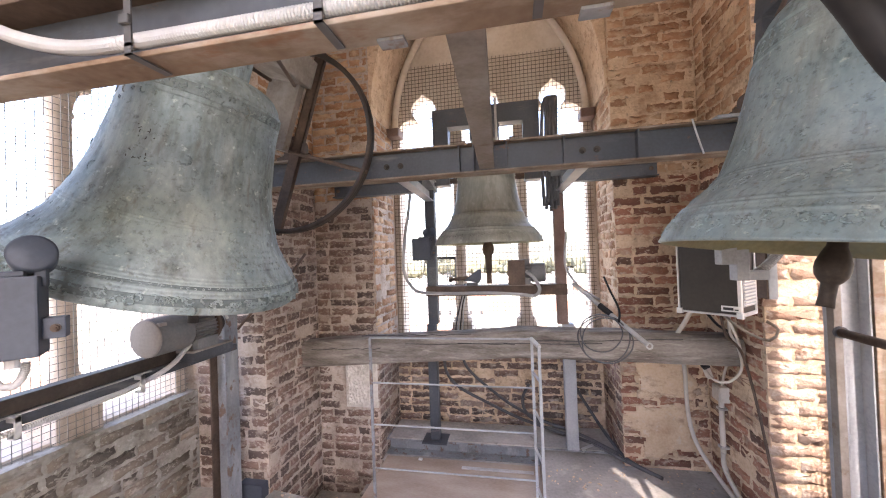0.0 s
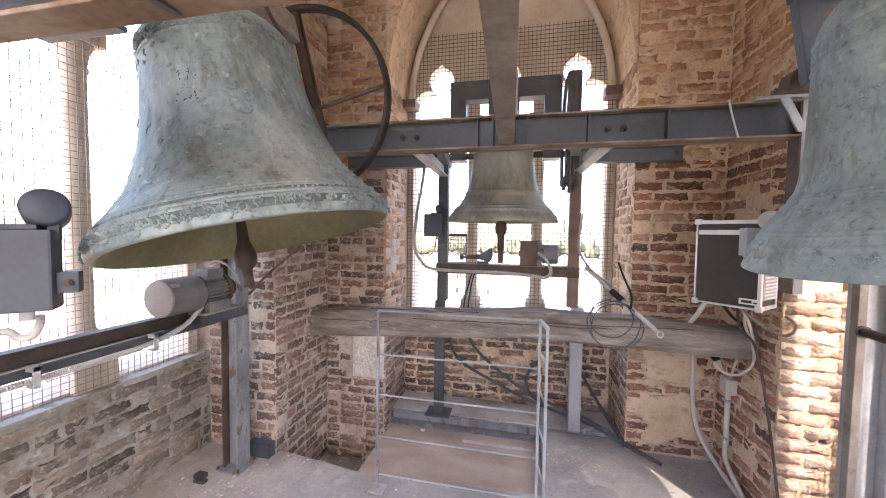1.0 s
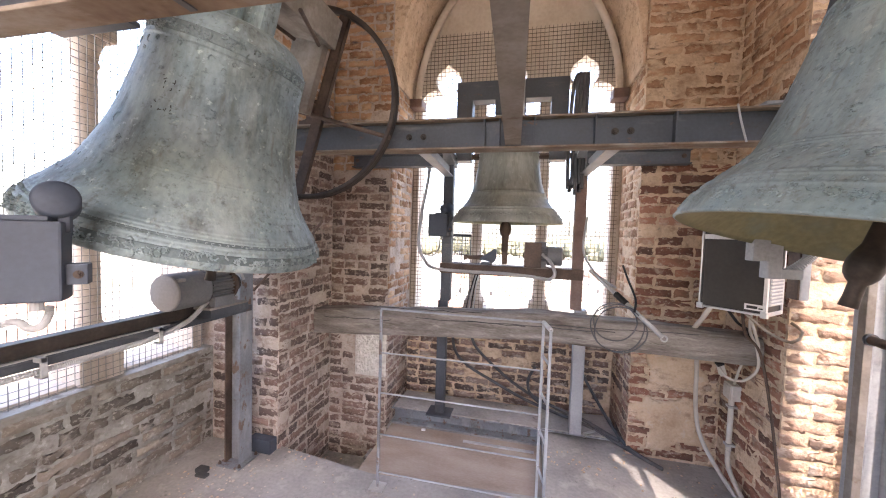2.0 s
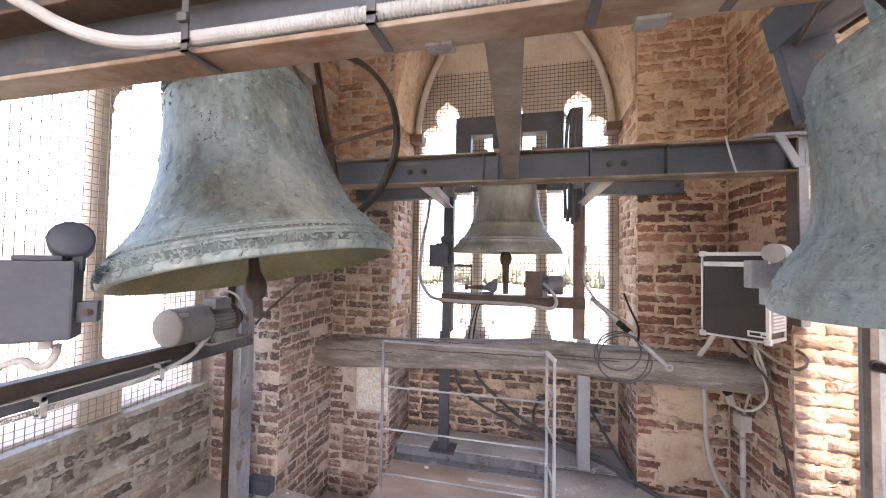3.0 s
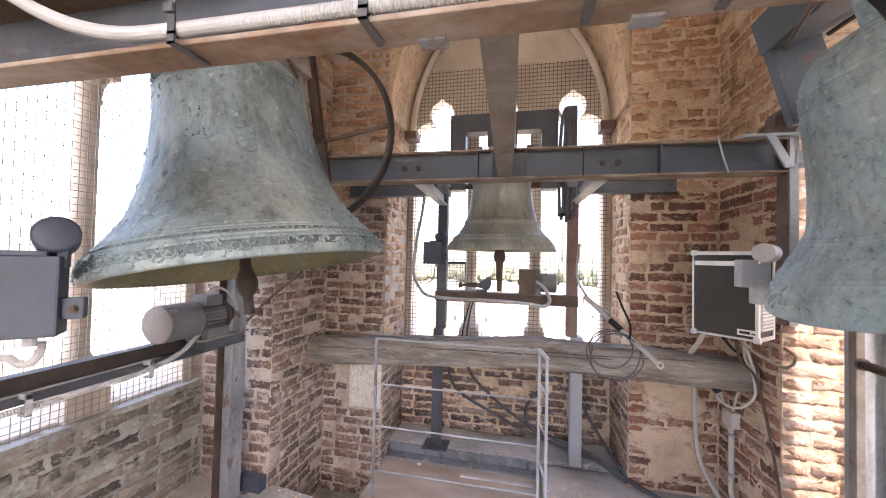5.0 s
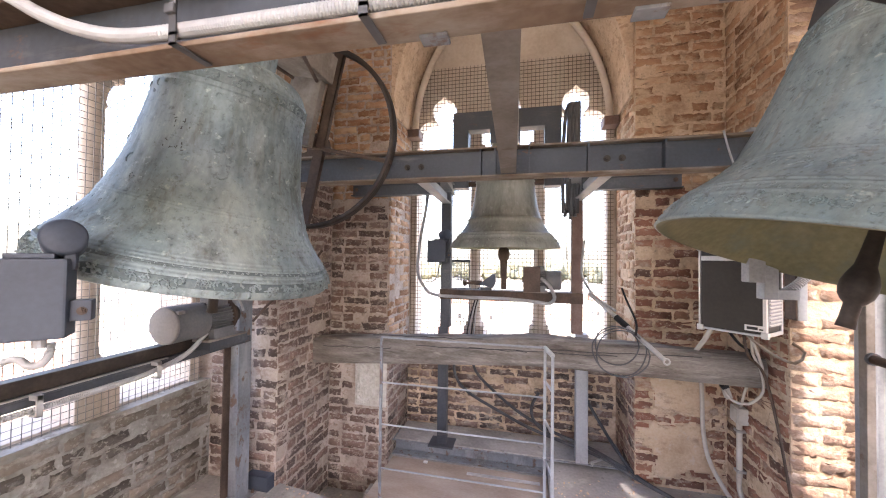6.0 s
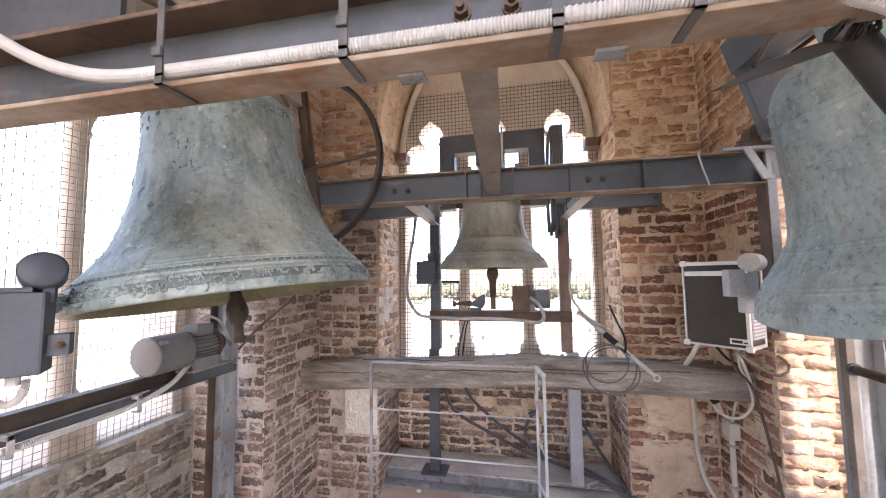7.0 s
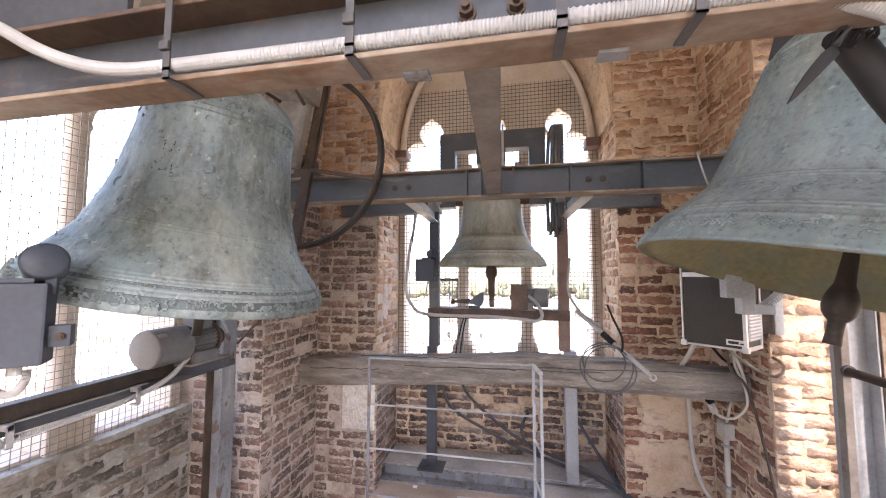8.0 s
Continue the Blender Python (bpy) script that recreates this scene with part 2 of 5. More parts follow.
MOTOR = mat("grey_motor_paint", [(0.3, (0.1, 0.105, 0.11)), (0.55, (0.155, 0.16, 0.165)), (0.75, (0.22, 0.22, 0.22))], 6, 0.55, 0.1, 0.2, 80, dist=0.001)
MOTOR_CAP = mat("dusty_motor_cap", [(0.3, (0.2, 0.185, 0.18)), (0.7, (0.31, 0.29, 0.28))], 6, 0.7, 0, 0.2, 80, dist=0.001)
GLOSS_BLACK = mat("black_panel", [(0.3, (0.022, 0.020, 0.018)), (0.7, (0.045, 0.04, 0.036))], 3, 0.35, 0, 0.05, 60, dist=0.001)
ALU = mat("aluminium_trim", [(0.3, (0.55, 0.55, 0.55)), (0.7, (0.72, 0.72, 0.72))], 9, 0.35, 0.7, 0.05, 90, dist=0.001)
WHITE = mat("white_paper", [(0.3, (0.70, 0.70, 0.69)), (0.7, (0.80, 0.80, 0.79))], 9, 0.7, 0, 0)
INK = mat("dark_ink", [(0.3, (0.03, 0.03, 0.03)), (0.7, (0.06, 0.06, 0.06))], 9, 0.8, 0, 0)
FIELD = mat("pale_fields", [(0.3, (0.20, 0.22, 0.12)), (0.45, (0.34, 0.31, 0.24)), (0.6, (0.42, 0.40, 0.35)), (0.75, (0.50, 0.48, 0.44))], 0.03, 0.95, 0, 0, 0.5)
LEAF = mat("hedge_leaves", [(0.3, (0.09, 0.092, 0.06)), (0.55, (0.125, 0.13, 0.09)), (0.75, (0.16, 0.16, 0.115))], 0.4, 0.8, 0, 0, 3)
TILE = mat("roof_tiles", [(0.3, (0.30, 0.16, 0.10)), (0.7, (0.44, 0.27, 0.19))], 0.8, 0.9, 0, 0, 6)
RENDER_WALL = mat("pale_render", [(0.3, (0.55, 0.50, 0.42)), (0.7, (0.70, 0.66, 0.58))], 0.5, 0.9, 0, 0, 6)


# ---------------------------------------------------------------- mesh helpers
def mesh(name, bm, material, smooth=False):
    me = bpy.data.meshes.new(name)
    bmesh.ops.recalc_face_normals(bm, faces=bm.faces)
    bm.to_mesh(me)
    bm.free()
    me.materials.append(material)
    if smooth:
        for p in me.polygons:
            p.use_smooth = True
    return me


def part(name, bm, material, parent=None, label="", smooth=False, m=None):
    """One mesh object, under a thing or a part."""
    ob = new(name, mesh(name, bm, material, smooth))
    if parent is not None:
        ob.parent = parent
    if m is not None:
        ob.matrix_basis = m
    if label:
        tagged(ob, label)
    return ob


def thing(name, label, category, group="", m=None, kind=""):
    ob = new(name)
    ob.empty_display_size = 0.1
    if m is not None:
        ob.matrix_basis = m
    return tagged(ob, label, category, group, kind)


def box(bm, lo, hi, bevel=0.0, m=None):
    c = [(a + b) / 2 for a, b in zip(lo, hi)]
    s = [abs(b - a) for a, b in zip(lo, hi)]
    r = bmesh.ops.create_cube(bm, size=1, matrix=Matrix.Translation(c) @ Matrix.Diagonal((*s, 1)))
    if bevel:
        edges = list({e for v in r["verts"] for e in v.link_edges})
        r2 = bmesh.ops.bevel(bm, geom=edges, offset=bevel, segments=2, affect="EDGES", profile=0.6)
        vs = list({v for f in r2["faces"] for v in f.verts} | {v for v in r["verts"] if v.is_valid})
    else:
        vs = r["verts"]
    if m is not None:
        bmesh.ops.transform(bm, matrix=m, verts=vs)
    return vs


def boxes(*items, bevel=0.0):
    bm = bmesh.new()
    for lo, hi in items:
        box(bm, lo, hi, bevel)
    return bm


def cyl(bm, a, b, r, seg=16, r2=None):
    a, b = Vector(a), Vector(b)
    d = b - a
    m = Matrix.Translation((a + b) / 2) @ d.to_track_quat("Z", "Y").to_matrix().to_4x4()
    return bmesh.ops.create_cone(bm, cap_ends=True, segments=seg, radius1=r, radius2=r if r2 is None else r2, depth=d.length, matrix=m)["verts"]


def rod(a, b, r, seg=12, r2=None):
    bm = bmesh.new()
    cyl(bm, a, b, r, seg, r2)
    return bm


def revolve(profile, seg=96, closed=False):
    """Turn (radius, z) pairs round z."""
    bm = bmesh.new()
    rings = []
    for r, z in profile:
        if r < 1e-5:
            rings.append([bm.verts.new((0, 0, z))] * seg)
        else:
            rings.append([bm.verts.new((r * math.cos(2 * math.pi * i / seg), r * math.sin(2 * math.pi * i / seg), z)) for i in range(seg)])
    pairs = list(zip(rings, rings[1:])) + ([(rings[-1], rings[0])] if closed else [])
    for p, q in pairs:
        for i in range(seg):
            j = (i + 1) % seg
            vs = list(dict.fromkeys((p[i], p[j], q[j], q[i])))
            if len(vs) > 2:
                bm.faces.new(vs)
    return bm


def sweep(points, r, seg=10, rib=0.0, pitch=0.006, closed=False):
    """A tube along a smooth line through points; rib: height of corrugation rings."""
    pts = [Vector(p) for p in points]
    line = []
    n = len(pts)
    for i in range(n - 1):
        p0, p1, p2, p3 = pts[max(i - 1, 0)], pts[i], pts[i + 1], pts[min(i + 2, n - 1)]
        steps = max(2, int((p2 - p1).length / (pitch / 2 if rib else 0.025)))
        for k in range(steps):
            t = k / steps
            line.append(0.5 * ((2 * p1) + (p2 - p0) * t + (2 * p0 - 5 * p1 + 4 * p2 - p3) * t * t + (3 * p1 - p0 - 3 * p2 + p3) * t ** 3))
    line.append(pts[-1])
    bm = bmesh.new()
    rings, up = [], Vector((0.13, 0.21, 1)).normalized()
    for i, p in enumerate(line):
        d = (line[min(i + 1, len(line) - 1)] - line[max(i - 1, 0)]).normalized()
        u = (up - d * up.dot(d))
        if u.length < 1e-3:
            u = d.orthogonal()
        u.normalize()
        up = u
        v = d.cross(u)
        rr = r + (rib if i % 2 else 0)
        rings.append([bm.verts.new(p + rr * (math.cos(2 * math.pi * k / seg) * u + math.sin(2 * math.pi * k / seg) * v)) for k in range(seg)])
    for p, q in zip(rings, rings[1:]):
        for k in range(seg):
            bm.faces.new((p[k], p[(k + 1) % seg], q[(k + 1) % seg], q[k]))
    if not closed:
        bm.faces.new(list(reversed(rings[0])))
        bm.faces.new(rings[-1])
    return bm


def extrude(outline, axis, a, b):
    """A flat outline of (u, v) pairs pushed along an axis from a to b. x: (y, z); y: (x, z); z: (x, y)."""
    put = {"x": lambda u, v, w: (w, u, v), "y": lambda u, v, w: (u, w, v), "z": lambda u, v, w: (u, v, w)}[axis]
    bm = bmesh.new()
    p = [bm.verts.new(put(u, v, a)) for u, v in outline]
    q = [bm.verts.new(put(u, v, b)) for u, v in outline]
    n = len(outline)
    for i in range(n):
        bm.faces.new((p[i], p[(i + 1) % n], q[(i + 1) % n], q[i]))
    bm.faces.new(p)
    bm.faces.new(list(reversed(q)))
    return bm


# ---------------------------------------------------------------- masonry
COURSE = 0.073
BRICK_MESHES = {}


def brick_mesh(length, v, material):
    """An uneven brick, face towards -y of its own space, from x 0 to length, z 0 up, pushed 5 mm proud of its joint."""
    key = (round(length, 3), v, material.name)
    if key not in BRICK_MESHES:
        rnd = random.Random(int(length * 1000) * 7 + v)
        bm = bmesh.new()
        h, deep = COURSE - 0.014, 0.03
        n = 9 if length > 0.15 else 5
        front, back = [], []
        ring = [(i / n, 0) for i in range(n)] + [(1, 0), (1, 0.33), (1, 0.67)] + [(1 - i / n, 1) for i in range(n)] + [(0, 1), (0, 0.67), (0, 0.33)]
        j = lambda s: rnd.uniform(-s, s)
        for x, z in ring:
            ex, ez = x * length + j(0.006), z * h + j(0.0065)
            back.append(bm.verts.new((ex, 0.012, ez)))
            front.append(bm.verts.new((ex + (0.5 - x) * 0.010 + j(0.003), -0.0035 + j(0.0035), ez + (0.5 - z) * 0.009 + j(0.003))))
        k = len(ring)
        for i in range(k):
            bm.faces.new((back[i], back[(i + 1) % k], front[(i + 1) % k], front[i]))
        c = bm.verts.new((length / 2 + j(0.02), -0.0045 + j(0.004), h / 2 + j(0.01)))
        for i in range(k):
            bm.faces.new((front[i], front[(i + 1) % k], c))
        BRICK_MESHES[key] = mesh("brick", bm, material, True)
    return BRICK_MESHES[key]


def lay(wall, start, along, length, z0, z1, material=None, seed=0, gap=0.06, skip=None, tilt=0.0, sunk=0.0):
    """Bricks on an upright face: from start (x, y) along a unit way (x, y), the face's outside to the right of the way."""
    material = material or BRICK
    rnd = random.Random(seed)
    ang = math.atan2(along[1], along[0])
    row = 0
    z = z0
    while z < z1 - 0.04:
        s = 0.0
        first = True
        while s < length - 0.03:
            want = rnd.choice((0.24, 0.22, 0.26, 0.24, 0.12, 0.17) if row % 2 else (0.25, 0.12, 0.12, 0.23, 0.20, 0.25))
            if first and row % 2:
                want = 0.13
            first = False
            want = min(want, length - s)
            if want > 0.035:
                x, y = start[0] + along[0] * s, start[1] + along[1] * s
                if rnd.random() > gap and not (skip and skip(s, want, z)):
                    size = max(0.03, round((want - 0.013) / 0.02) * 0.02)
                    ob = new("brick", brick_mesh(size, rnd.randrange(7), material))
                    ob.parent = wall
                    deep = sunk + rnd.uniform(-0.003, 0.0025)
                    ob.matrix_basis = pose(x - along[1] * deep, y + along[0] * deep, z + rnd.uniform(-0.005, 0.005) + tilt * s, rnd.uniform(-1, 1), rnd.uniform(-1.2, 1.2), math.degrees(ang) + rnd.uniform(-0.6, 0.6))
            s += want
        z += COURSE
        row += 1


def wall_block(name, outline, z0, z1, material=MORTAR, label="old brick wall with sandy lime mortar"):
    return tagged(part(name, extrude(outline, "z", z0, z1), material), label, "wall", kind="structure")


CX, CY = 0.0, 1.27          # middle of the bell chamber
TOP = 4.7

# ---------------------------------------------------------------- masonry shell
wall_nw = wall_block("wall_northwest", [(-0.95, 3.8), (-2.56, 3.8), (-2.56, 2.27), (-1.5, 2.27), (-1.5, 2.97), (-0.95, 2.97)], -0.45, TOP, MORTAR_PINK, label="stepped corner pier of old red brick and pale mortar")
wall_ne = wall_block("wall_northeast", [(0.96, 3.8), (0.96, 2.93), (1.54, 2.93), (1.54, 2.30), (2.56, 2.30), (2.56, 3.8)], -0.45, TOP, label="stepped corner pier of old brick, sunlit on one face")
wall_block("wall_southwest", [(-0.95, -1.26), (-0.95, -0.43), (-1.5, -0.43), (-1.5, 0.27), (-2.56, 0.27), (-2.56, -1.26)], -0.45, TOP, label="stepped corner pier of old red brick")
wall_block("wall_southeast", [(0.95, -1.26), (2.56, -1.26), (2.56, 0.24), (1.54, 0.24), (1.54, -0.43), (0.95, -0.43)], -0.45, TOP, label="stepped corner pier of old red brick")
tagged(part("ceiling", boxes(((-2.56, -1.26, TOP), (2.56, 3.8, TOP + 0.25))), PLASTER), "plastered ceiling of the bell chamber", "ceiling", kind="structure")


patch = bmesh.new()
rnd = random.Random(9)
bmesh.ops.create_grid(patch, x_segments=52, y_segments=64, size=0.5)
for v in patch.verts:
    u, w = v.co.x, v.co.y
    edge = min(0.5 - abs(u), 0.5 - abs(w))
    v.co = Vector((-1.105 + u * 0.29, 2.962 - (0.018 + 0.012 * noise.noise(Vector((u * 14, w * 18, 2))) + 0.010 * noise.noise(Vector((u * 34, w * 30, 7)))) * min(1, edge * 9 + 0.1 * rnd.random()), 0.535 + w * 0.42))
part("plaster_patch", patch, mat("white_roughcast", [(0.3, (0.50, 0.47, 0.42)), (0.5, (0.66, 0.63, 0.58)), (0.7, (0.76, 0.74, 0.70))], 20, 0.95, 0, 1.0, 120, dist=0.01), wall_nw, "rough white plaster patch")


def smear(wall, x0, x1, z0, z1, y, seed, material, label):
    """A ragged skin of old plaster left on a wall that faces -y; thin at its edges, with holes where it fell away."""
    bm = bmesh.new()
    nx, nz = int((x1 - x0) / 0.014), int((z1 - z0) / 0.014)
    grid = {}
    for i in range(nx + 1):
        for k in range(nz + 1):
            u, w = i / nx, k / nz
            x, z = x0 + u * (x1 - x0), z0 + w * (z1 - z0)
            edge = min(u, 1 - u, w, 1 - w) * 3.2
            keep = edge + 0.9 * noise.noise(Vector((x * 5.5, z * 9.0, seed))) + 0.45 * noise.noise(Vector((x * 19, z * 26, seed + 3)))
            if keep > 0.42:
                lift = 0.004 + 0.012 * min(1.0, (keep - 0.42) * 2.0) + 0.003 * noise.noise(Vector((x * 30, z * 30, seed)))
                grid[i, k] = bm.verts.new((x, y - lift, z))
    for (i, k), v in grid.items():
        ring = [grid.get(q) for q in ((i, k), (i + 1, k), (i + 1, k + 1), (i, k + 1))]
        if all(ring):
            bm.faces.new(ring)
    for v in [v for v in bm.verts if not v.link_faces]:
        bm.verts.remove(v)
    rim = [e for e in bm.edges if len(e.link_faces) == 1]
    skirt = bmesh.ops.extrude_edge_only(bm, edges=rim)
    for v in [g for g in skirt["geom"] if isinstance(g, bmesh.types.BMVert)]:
        v.co.y = y + 0.004
    part("plaster_patch", bm, material, wall, label, True)


OCHRE = mat("ochre_plaster", [(0.3, (0.46, 0.32, 0.21)), (0.5, (0.60, 0.455, 0.32)), (0.7, (0.69, 0.56, 0.43))], 5, 0.95, 0, 0.8, 60, dist=0.008,
            layers=(((0.31, 0.20, 0.14), (9, 9, 13), 0.56, 0.68, 0.7), ((0.62, 0.54, 0.45), (14, 14, 14), 0.57, 0.68, 0.6)))
smear(wall_ne, 0.965, 1.535, 0.02, 0.55, 2.93, 2.0, OCHRE, "worn ochre plaster left on the bricks")
smear(wall_ne, 0.975, 1.535, 0.42, 0.92, 2.93, 5.0, OCHRE, "worn ochre plaster left on the bricks")


def turned(k):
    """From a side's own space (across, outwards, up) to the chamber; k 0 north, 1 west, 2 south, 3 east."""
    return pose(CX, CY, 0, 0, 0, 90 * k)


def pointed(r, a0=0, steps=14):
    """Half arcs of a pointed arch that springs at z 2.84, half width r; from the right foot over the point to the left."""
    big = 1.75 * r
    end = math.acos((big - r) / big)
    half = [(r - big + big * math.cos(end * i / steps), 2.84 + big * math.sin(end * i / steps)) for i in range(steps + 1)]
    return half + [(-x, z) for x, z in reversed(half[:-1])]


def trefoil(c, w):
    pts = [(c - w, 2.70), (c - w, 2.84)]
    for i in range(1, 8):
        a = math.pi - i * math.radians(112) / 7
        pts.append((c - w + 0.135 + 0.135 * math.cos(a), 2.84 + 0.125 * math.sin(a)))
    for i in range(0, 7):
        a = math.radians(208 - i * 16)
        pts.append((c + 0.122 * math.cos(a), 3.05 + 0.122 * math.sin(a)))
    half = pts + [(c, 3.205)]
    return half + [(2 * c - x, z) for x, z in reversed(pts)]


def bay(k, name, inner, half, shift=0.0, top=0.78):
    """A window bay: parapet, tracery over three lights, two columns, the arch before it and the wire net."""
    m = turned(k) @ pose(0, shift, 0)
    par = part("wall_" + name, boxes(((-half, inner, -0.45), (half, 2.54, top))), MORTAR_GREY if k == 1 else MORTAR, m=m)
    tagged(par, "low brick parapet wall below the arched window", "wall", kind="structure")
    win = thing("window_%d" % (k + 1), "three-light window with trefoil heads and slim stone columns", "window", m=m, kind="structure")
    arc = pointed(0.95)
    edge = [(-0.95, 2.70), (-0.885, 2.70)] + trefoil(-0.62, 0.26) + trefoil(0, 0.245) + trefoil(0.62, 0.26) + [(0.885, 2.70), (0.95, 2.70)]
    part("tracery", extrude(edge + arc, "y", 2.27, 2.42), PLASTER, win, "pale plastered tracery panel")
    for s in (-1, 1):
        part("jamb", boxes(((min(s * 0.885, s * 0.96), 2.25, top), (max(s * 0.885, s * 0.96), 2.44, 2.70)), bevel=0.008), STONE, win)
        x = s * 0.305
        shaft = revolve([(0.0, 0.16), (0.085, 0.16), (0.092, 0.18), (0.085, 0.20), (0.066, 0.21), (0.070, 0.235), (0.060, 0.25), (0.056, 0.30), (0.053, 1.6), (0.053, 1.66), (0.062, 1.67), (0.062, 1.69), (0.055, 1.70), (0.065, 1.76), (0.09, 1.82), (0, 1.82)], 24)
        part("column", shaft, STONE, win, smooth=True, m=pose(x, 2.345, 0.78))
        part("plinth", boxes(((x - 0.11, 2.235, top), (x + 0.11, 2.455, 0.88)), ((x - 0.095, 2.25, 0.88), (x + 0.095, 2.44, 0.945)), bevel=0.006), STONE, win)
        part("capital", boxes(((x - 0.10, 2.245, 2.595), (x + 0.10, 2.445, 2.70)), bevel=0.012), STONE, win)
    part("sill", boxes(((-half + 0.01, inner + 0.08, top), (half - 0.01, 2.55, top + 0.02)), bevel=0.004), STONE, win)
    # round arch before the tracery
    out = [(half, 2.84)] + [(half, TOP), (-half, TOP), (-half, 2.84)] + list(reversed(pointed(0.94)))
    arch = part("wall_arch_" + name, extrude(out, "y", 1.69, 2.27), MORTAR, m=m)
    tagged(arch, "round brick arch over the window bay", "wall", kind="structure")
    rib = sweep([(x, 2.20, z - 0.02) for x, z in pointed(0.895)], 0.032, 8)
    part("arch_rib", rib, PLASTER, arch, "pale plaster arch moulding", True)
    for s in (-1, 1):
        part("corbel", boxes(((min(s * 0.83, s * 0.955), 2.10, 2.76), (max(s * 0.83, s * 0.955), 2.26, 2.84)), bevel=0.01), IRON_RED if k == 0 else STONE, arch, "reddish stone corbel")
    # net of square wire
    bm = bmesh.new()
    step, r = 0.036, (0.0019 if k == 0 else 0.0014 if k == 1 else 0.0022)
    n = int(1.86 / step)
    d = 2.215 if k == 0 else 2.2
    for i in range(n + 1):
        u = -0.93 + i * step
        box(bm, (u - r, d - r, top + 0.02), (u + r, d + r, 3.46))
    for i in range(int((3.46 - 0.8) / step) + 1):
        z = top + 0.03 + i * step
        lim = 0.93 if z < 2.84 else 0.93 - 0.30 * ((z - 2.84) / 0.9) ** 1.6
        box(bm, (-lim, d - r + 0.003, z - r), (lim, d + r + 0.003, z + r))
    net = part("window_net", bm, WIRE_DARK if k == 0 else WIRE, m=m)
    tagged(net, "rusty square wire netting stretched across the window", "wire netting", kind="stuff")
    return par, win


wall_n, win_n = bay(0, "north", 2.23, 0.955)
wall_w, win_w = bay(1, "west", 2.19, 1.0, -0.13, 0.70)
wall_s, win_s = bay(2, "south", 2.10, 0.955)
wall_e, win_e = bay(3, "east", 2.10, 1.03)

# floor slab with its edge before the north bay, and the lower floor beyond it
slab = [(-2.2, -1.0), (2.2, -1.0), (2.2, 3.5), (0.36, 3.5), (0.36, 2.29), (-0.75, 2.21), (-1.49, 2.31), (-2.2, 2.31)]
floor = tagged(part("floor", extrude(slab, "z", -0.12, 0.0), CONCRETE), "dusty grey concrete floor slab", "floor", kind="structure")
tagged(part("floor_lower", boxes(((-1.5, 2.2, -0.5), (0.37, 3.55, -0.42))), CONCRETE), "lower dusty concrete floor beyond the slab", "floor", kind="structure")
tagged(part("floor_step", boxes(((-0.95, 2.99, -0.42), (0.355, 3.5, -0.1))), CONCRETE), "dusty concrete step under the north window", "floor", kind="structure")


# ---------------------------------------------------------------- steel frame
def i_beam(name, length, h, w, label, flange=None, t=0.009, web=0.007, group=""):
    """Along +x from 0 to length, bottom at z 0, middle at y 0."""
    ob = thing(name, label, "steel beam", group)
    part("web", boxes(((0, -web / 2, t), (length, web / 2, h - t))), STEEL, ob)
    part("flange", boxes(((0, -w / 2, 0), (length, w / 2, t)), bevel=0.002), flange or STEEL, ob, "rusty lower flange" if flange else "")
    part("flange", boxes(((0, -w / 2, h - t), (length, w / 2, h)), bevel=0.002), flange or STEEL, ob, "rusty upper flange" if flange else "")
    return ob


near_beam = thing("steel_beam", "blue-grey painted steel channel with rusty flanges", "steel beam", "bell frame beams", pose(-1.62, 0.36, 1.857))
part("web", boxes(((0, 0.044, 0.007), (3.3, 0.050, 0.099))), STEEL, near_beam)
part("flange", boxes(((0, 0, 0), (3.3, 0.050, 0.007)), bevel=0.002), RUST, near_beam, "rusty lower flange")
# Darker rust than the lower flange: the shade up here is coloured in.
part("flange", boxes(((0, 0, 0.099), (3.3, 0.050, 0.106)), bevel=0.002), DARK_RUST, near_beam, "rusty upper flange, shade put into its dark colour")
far_beam = i_beam("steel_beam", 2.92, 0.152, 0.10, "blue-grey steel beam carrying the bell axles", RUST, group="bell frame beams")
far_beam.matrix_basis = pose(-1.62, 1.89, 2.014)
top_channel = thing("steel_channel", "dark grey steel channel lying along the top of the cross beam", "steel channel", m=pose(-1.62, 0.375, 1.964))
part("web", boxes(((0, 0.0, 0.0), (1.32, 0.008, 0.15)), bevel=0.001), STEEL, top_channel)
part("flange", boxes(((0, 0.008, 0.0), (1.32, 0.06, 0.008))), STEEL, top_channel)
part("flange", boxes(((0, 0.008, 0.142), (1.32, 0.06, 0.15))), STEEL, top_channel)
part("torn_label", boxes(((0.80, -0.003, 0.03), (0.86, 0.0, 0.06)), ((0.84, -0.0035, 0.05), (0.875, -0.0005, 0.075))), STEEL_LIGHT, top_channel, "torn pale label")
tie = i_beam("steel_beam", 1.47, 0.11, 0.074, "dusty steel tie beam between the two cross beams", DUSTY, group="bell frame beams")
tie.matrix_basis = pose(0.165, 0.37, 2.026, 0, 0, 92.3)
part("packer", boxes(((0.0, -0.035, -0.063), (0.05, 0.035, 0.0))), STEEL, tie)


def bolt(parent, at, out, r=0.012, material=None):
    """Hexagonal bolt head with washer, at a place, pointing out."""
    o = Vector(out)
    bm = bmesh.new()
    cyl(bm, Vector(at), Vector(at) + o * 0.003, r * 1.25, 14)
    cyl(bm, Vector(at) + o * 0.003, Vector(at) + o * 0.013, r, 6)
    cyl(bm, Vector(at) + o * 0.013, Vector(at) + o * 0.020, r * 0.55, 8)
    return part("bolt", bm, material or DARK_RUST, parent)


